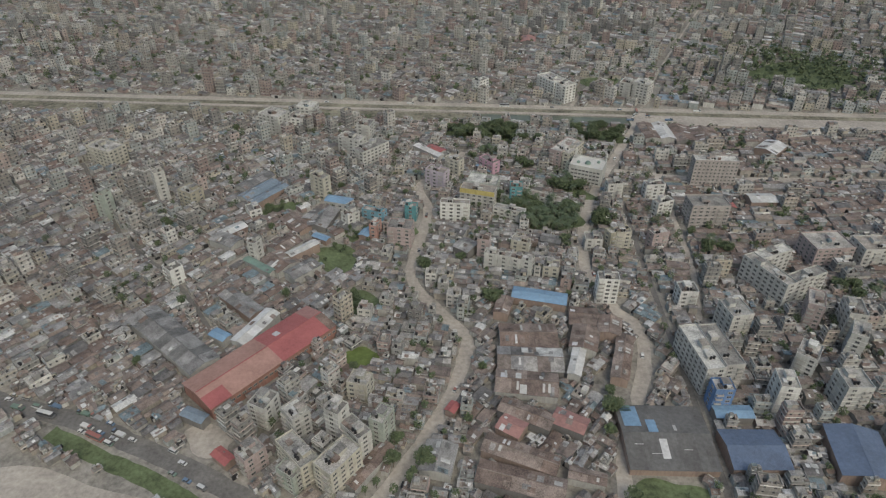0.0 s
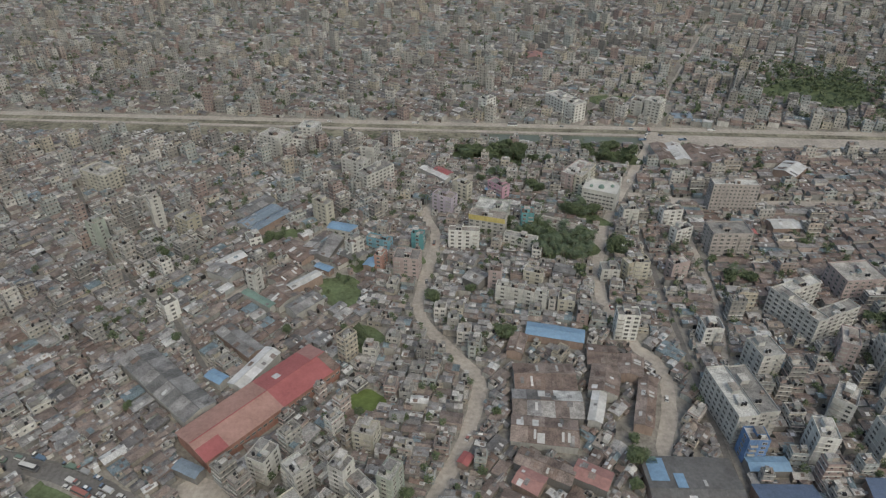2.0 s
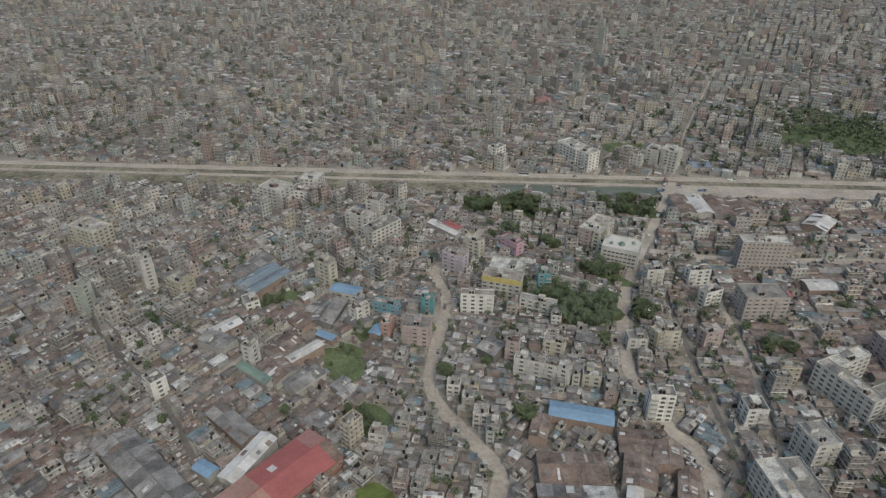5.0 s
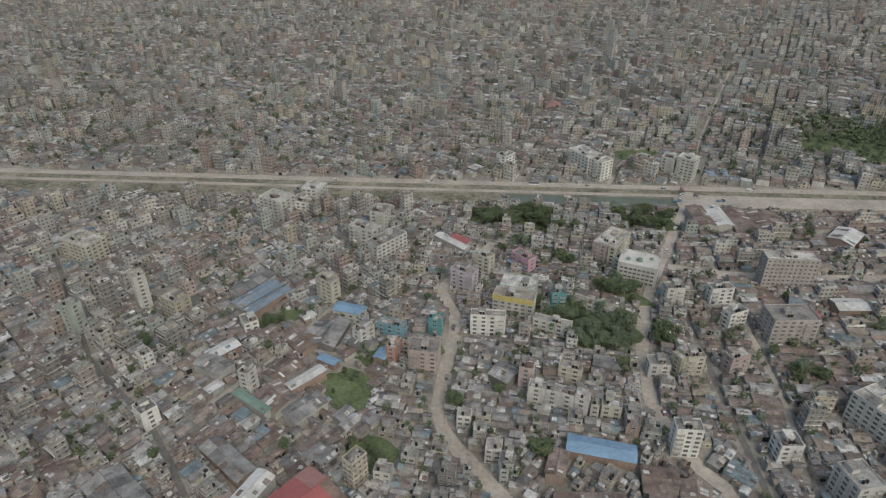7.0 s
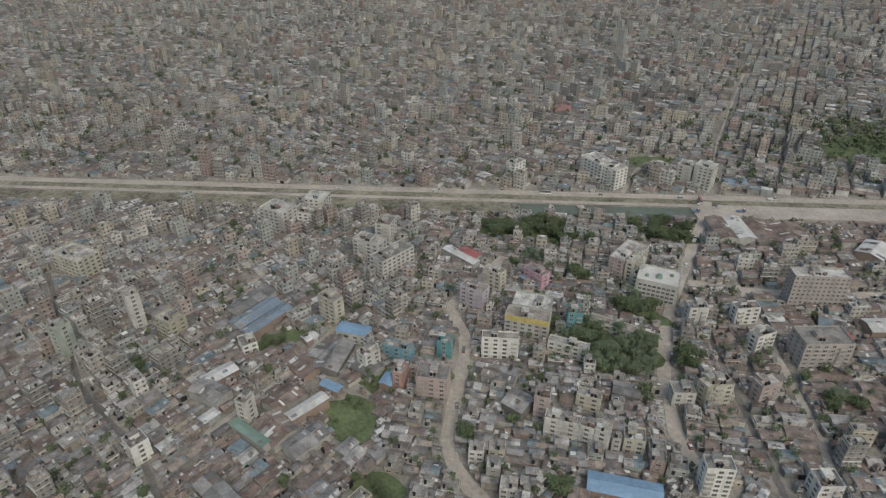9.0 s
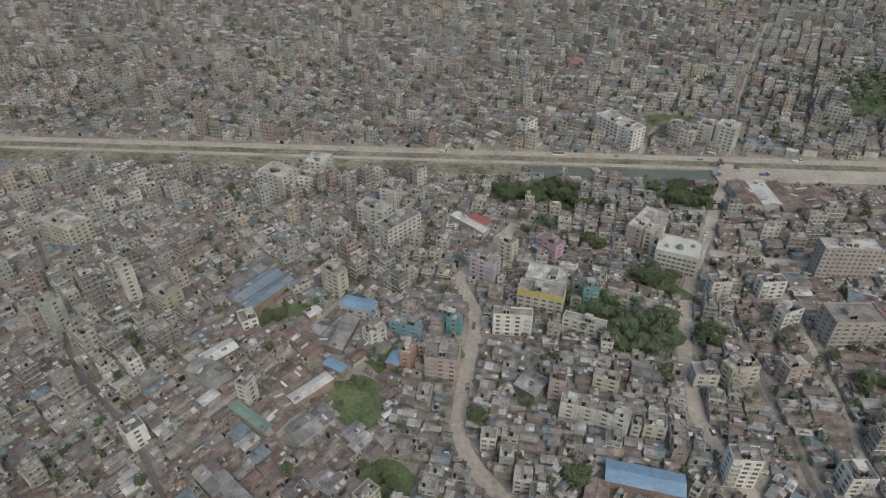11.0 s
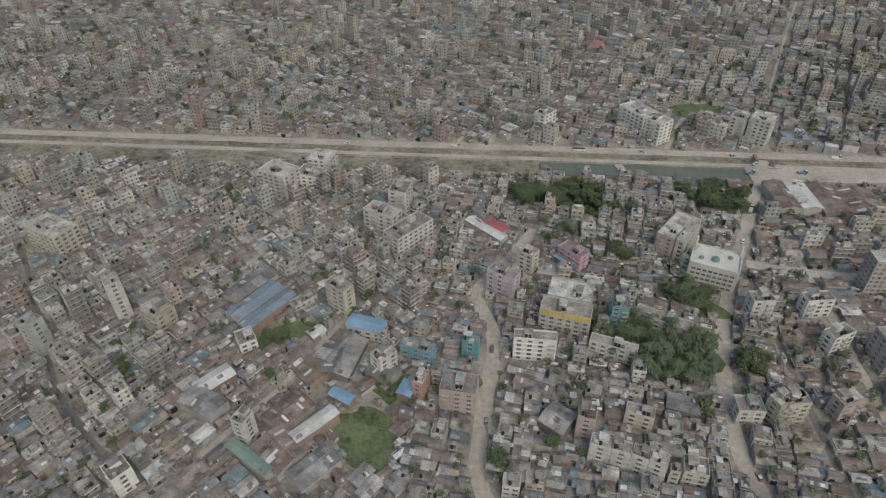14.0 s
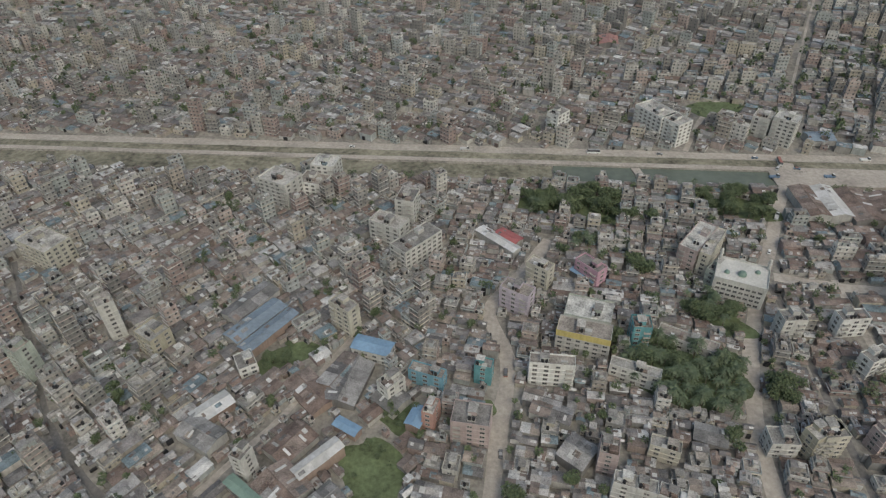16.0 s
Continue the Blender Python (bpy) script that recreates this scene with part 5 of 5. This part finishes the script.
def vehicle(kind, x, y, deg):
    bm, tm, wm, wx, wy = KINDS[kind]
    th = thing(kind, x, y, 0.05, deg, {"car": "small dusty car on the road", "microbus": "dusty white microbus on the road", "bus": "worn city bus on the road",
                                       "truck": "loaded truck standing on the road"}[kind], "vehicle", "vehicles on the roads")
    stick("body", bm, th, Matrix())
    stick("cabin", tm, th, Matrix())
    for sx in (-1, 1):
        for sy in (-1, 1):
            stick("wheel", wm, th, pose(sx * wx, sy * wy, 0))


vr = random.Random(9)
HIGHWAY = [(-300, 76), (-219.4, 46.5), (-170.6, 35.5), (-133.9, 22), (-90.5, 4.5)]
for (ax, ay), (bx, by) in zip(HIGHWAY, HIGHWAY[1:]):
    ln = math.hypot(bx - ax, by - ay)
    deg = math.degrees(math.atan2(by - ay, bx - ax))
    u = 3.0
    while u < ln - 3:
        for off in (-4.6, -1.5, 1.6, 4.6):
            if vr.random() < (0.42 if ax < -150 else 0.22):
                k = vr.choice(("car", "car", "microbus", "bus", "truck"))
                vehicle(k, ax + (bx - ax) * u / ln - math.sin(radians(deg)) * off, ay + (by - ay) * u / ln + math.cos(radians(deg)) * off, deg + (180 if off > 0 else 0))
        u += 8.5
for _x, _y, _d, _k in ((161, 425.3, 10, "truck"), (180.2, 437.5, -12, "car"), (170.6, 445.1, 85, "bus"), (155.2, 450.8, 2, "car"), (198.5, 428, 3, "truck"), (166.8, 436.6, 60, "microbus"),
                       (91.7, 172.5, 100, "car"), (89, 205.5, 88, "car"), (108, 99.5, 78, "car"), (6.8, 68.3, 70, "car"), (-22.9, 191.8, 92, "car"), (-21.3, 236.7, 88, "microbus"), (116.9, 303.2, 64, "car"),
                       (132.3, 340.6, 66, "car"), (147.7, 376.9, 66, "truck"), (40.5, 451.3, 1, "bus"), (-54.8, 450.7, 1, "truck"), (-140.3, 449.1, 1, "car"), (232, 452.4, 1, "truck"), (88.2, 452, 1, "car")):
    vehicle(_k, _x, _y, _d)

# ---- smoke from the fire beside the soot-streaked shed ----
def smoke_material(name, grey, dense, size):
    """Thin smoke: lets most light through, thickest in the middle of each puff and broken up by noise."""
    m = bpy.data.materials.new(name)
    m.use_nodes = True
    N, L = m.node_tree.nodes, m.node_tree.links
    N.remove(N["Principled BSDF"])
    tc, grad, nz = N.new("ShaderNodeTexCoord"), N.new("ShaderNodeTexGradient"), N.new("ShaderNodeTexNoise")
    grad.gradient_type = 'SPHERICAL'
    geo = N.new("ShaderNodeNewGeometry")
    nz.inputs["Scale"].default_value = size
    nz.inputs["Detail"].default_value = 5.0
    L.new(geo.outputs["Position"], nz.inputs["Vector"])
    L.new(tc.outputs["Object"], grad.inputs[0])
    rg = N.new("ShaderNodeMapRange")
    rg.inputs["From Min"].default_value = 0.35
    rg.inputs["From Max"].default_value = 0.65
    rg.inputs["To Max"].default_value = dense
    L.new(nz.outputs["Fac"], rg.inputs["Value"])
    mul = N.new("ShaderNodeMath")
    mul.operation = 'MULTIPLY'
    L.new(grad.outputs["Fac"], mul.inputs[0])
    L.new(rg.outputs[0], mul.inputs[1])
    clear, soot, mix = N.new("ShaderNodeBsdfTransparent"), N.new("ShaderNodeBsdfDiffuse"), N.new("ShaderNodeMixShader")
    soot.inputs["Color"].default_value = grey
    L.new(mul.outputs[0], mix.inputs[0])
    L.new(clear.outputs[0], mix.inputs[1])
    L.new(soot.outputs[0], mix.inputs[2])
    L.new(mix.outputs[0], N["Material Output"].inputs["Surface"])
    MATS[name] = m


smoke_material("soot_smoke", (0.16, 0.16, 0.17, 1), 0.6, 0.05)
smoke_material("pale_smoke", (0.55, 0.55, 0.56, 1), 0.6, 0.15)


def puff_mesh(m):
    geo = Geo(m)
    n, rows = 16, 3
    p = [(0, 0, 0.22)] + [(k / rows * math.cos(2 * math.pi * i / n), k / rows * math.sin(2 * math.pi * i / n), 0.22 * (1 - (k / rows) ** 2)) for k in range(1, rows + 1) for i in range(n)]
    f = [(0, 1 + i, 1 + (i + 1) % n) for i in range(n)]
    f += [(1 + k * n + i, 1 + (k + 1) * n + i, 1 + (k + 1) * n + (i + 1) % n, 1 + k * n + (i + 1) % n) for k in range(rows - 1) for i in range(n)]
    geo.put(p, f, [m] * len(f), O)
    return geo.mesh("puff")


srnd = random.Random(23)
plume = thing("smoke_plume", -184, 99, 0, 0, "drifting plume of dark grey smoke over workshops", "smoke", kind="stuff")
DARK, PALE = puff_mesh("soot_smoke"), puff_mesh("pale_smoke")
for _i in range(9):
    k = _i / 8
    r = 8 + 15 * k + srnd.uniform(-1, 2)
    stick("puff", DARK, plume, pose(-92 * k + srnd.gauss(0, 3), 62 * k + srnd.gauss(0, 3), 8 + 30 * k + srnd.uniform(-3, 5), 42 + srnd.uniform(-18, 18), srnd.uniform(-18, 18), srnd.uniform(0, 360)) @ Matrix.Diagonal((r, r * srnd.uniform(0.6, 1), r, 1)))
for _i in range(4):
    r = 2.5 + 0.5 * _i
    stick("puff", PALE, plume, pose(-1.6 * _i + srnd.gauss(0, 0.8), 1.0 * _i + srnd.gauss(0, 0.8), 6 + 1.2 * _i, 42 + srnd.uniform(-15, 15), srnd.uniform(-15, 15), srnd.uniform(0, 360)) @ Matrix.Diagonal((r, r * 0.7, r, 1)))

# the small pier in the canal
pier = Geo("road_dust")
pier.box(-3.0, -9.0, -2.2, 3.0, 9.0, 0.25, O, "road_dust")
pier.box(-3.6, -12.0, -2.2, 3.6, -9.0, 0.1, O, "road_dust")
ob = new("pier", pier.mesh("pier"))
ob.matrix_basis = pose(70, 422.8, 0, 0, 0, 14)
tagged(ob, "pale earth pier reaching into the canal", "pier")
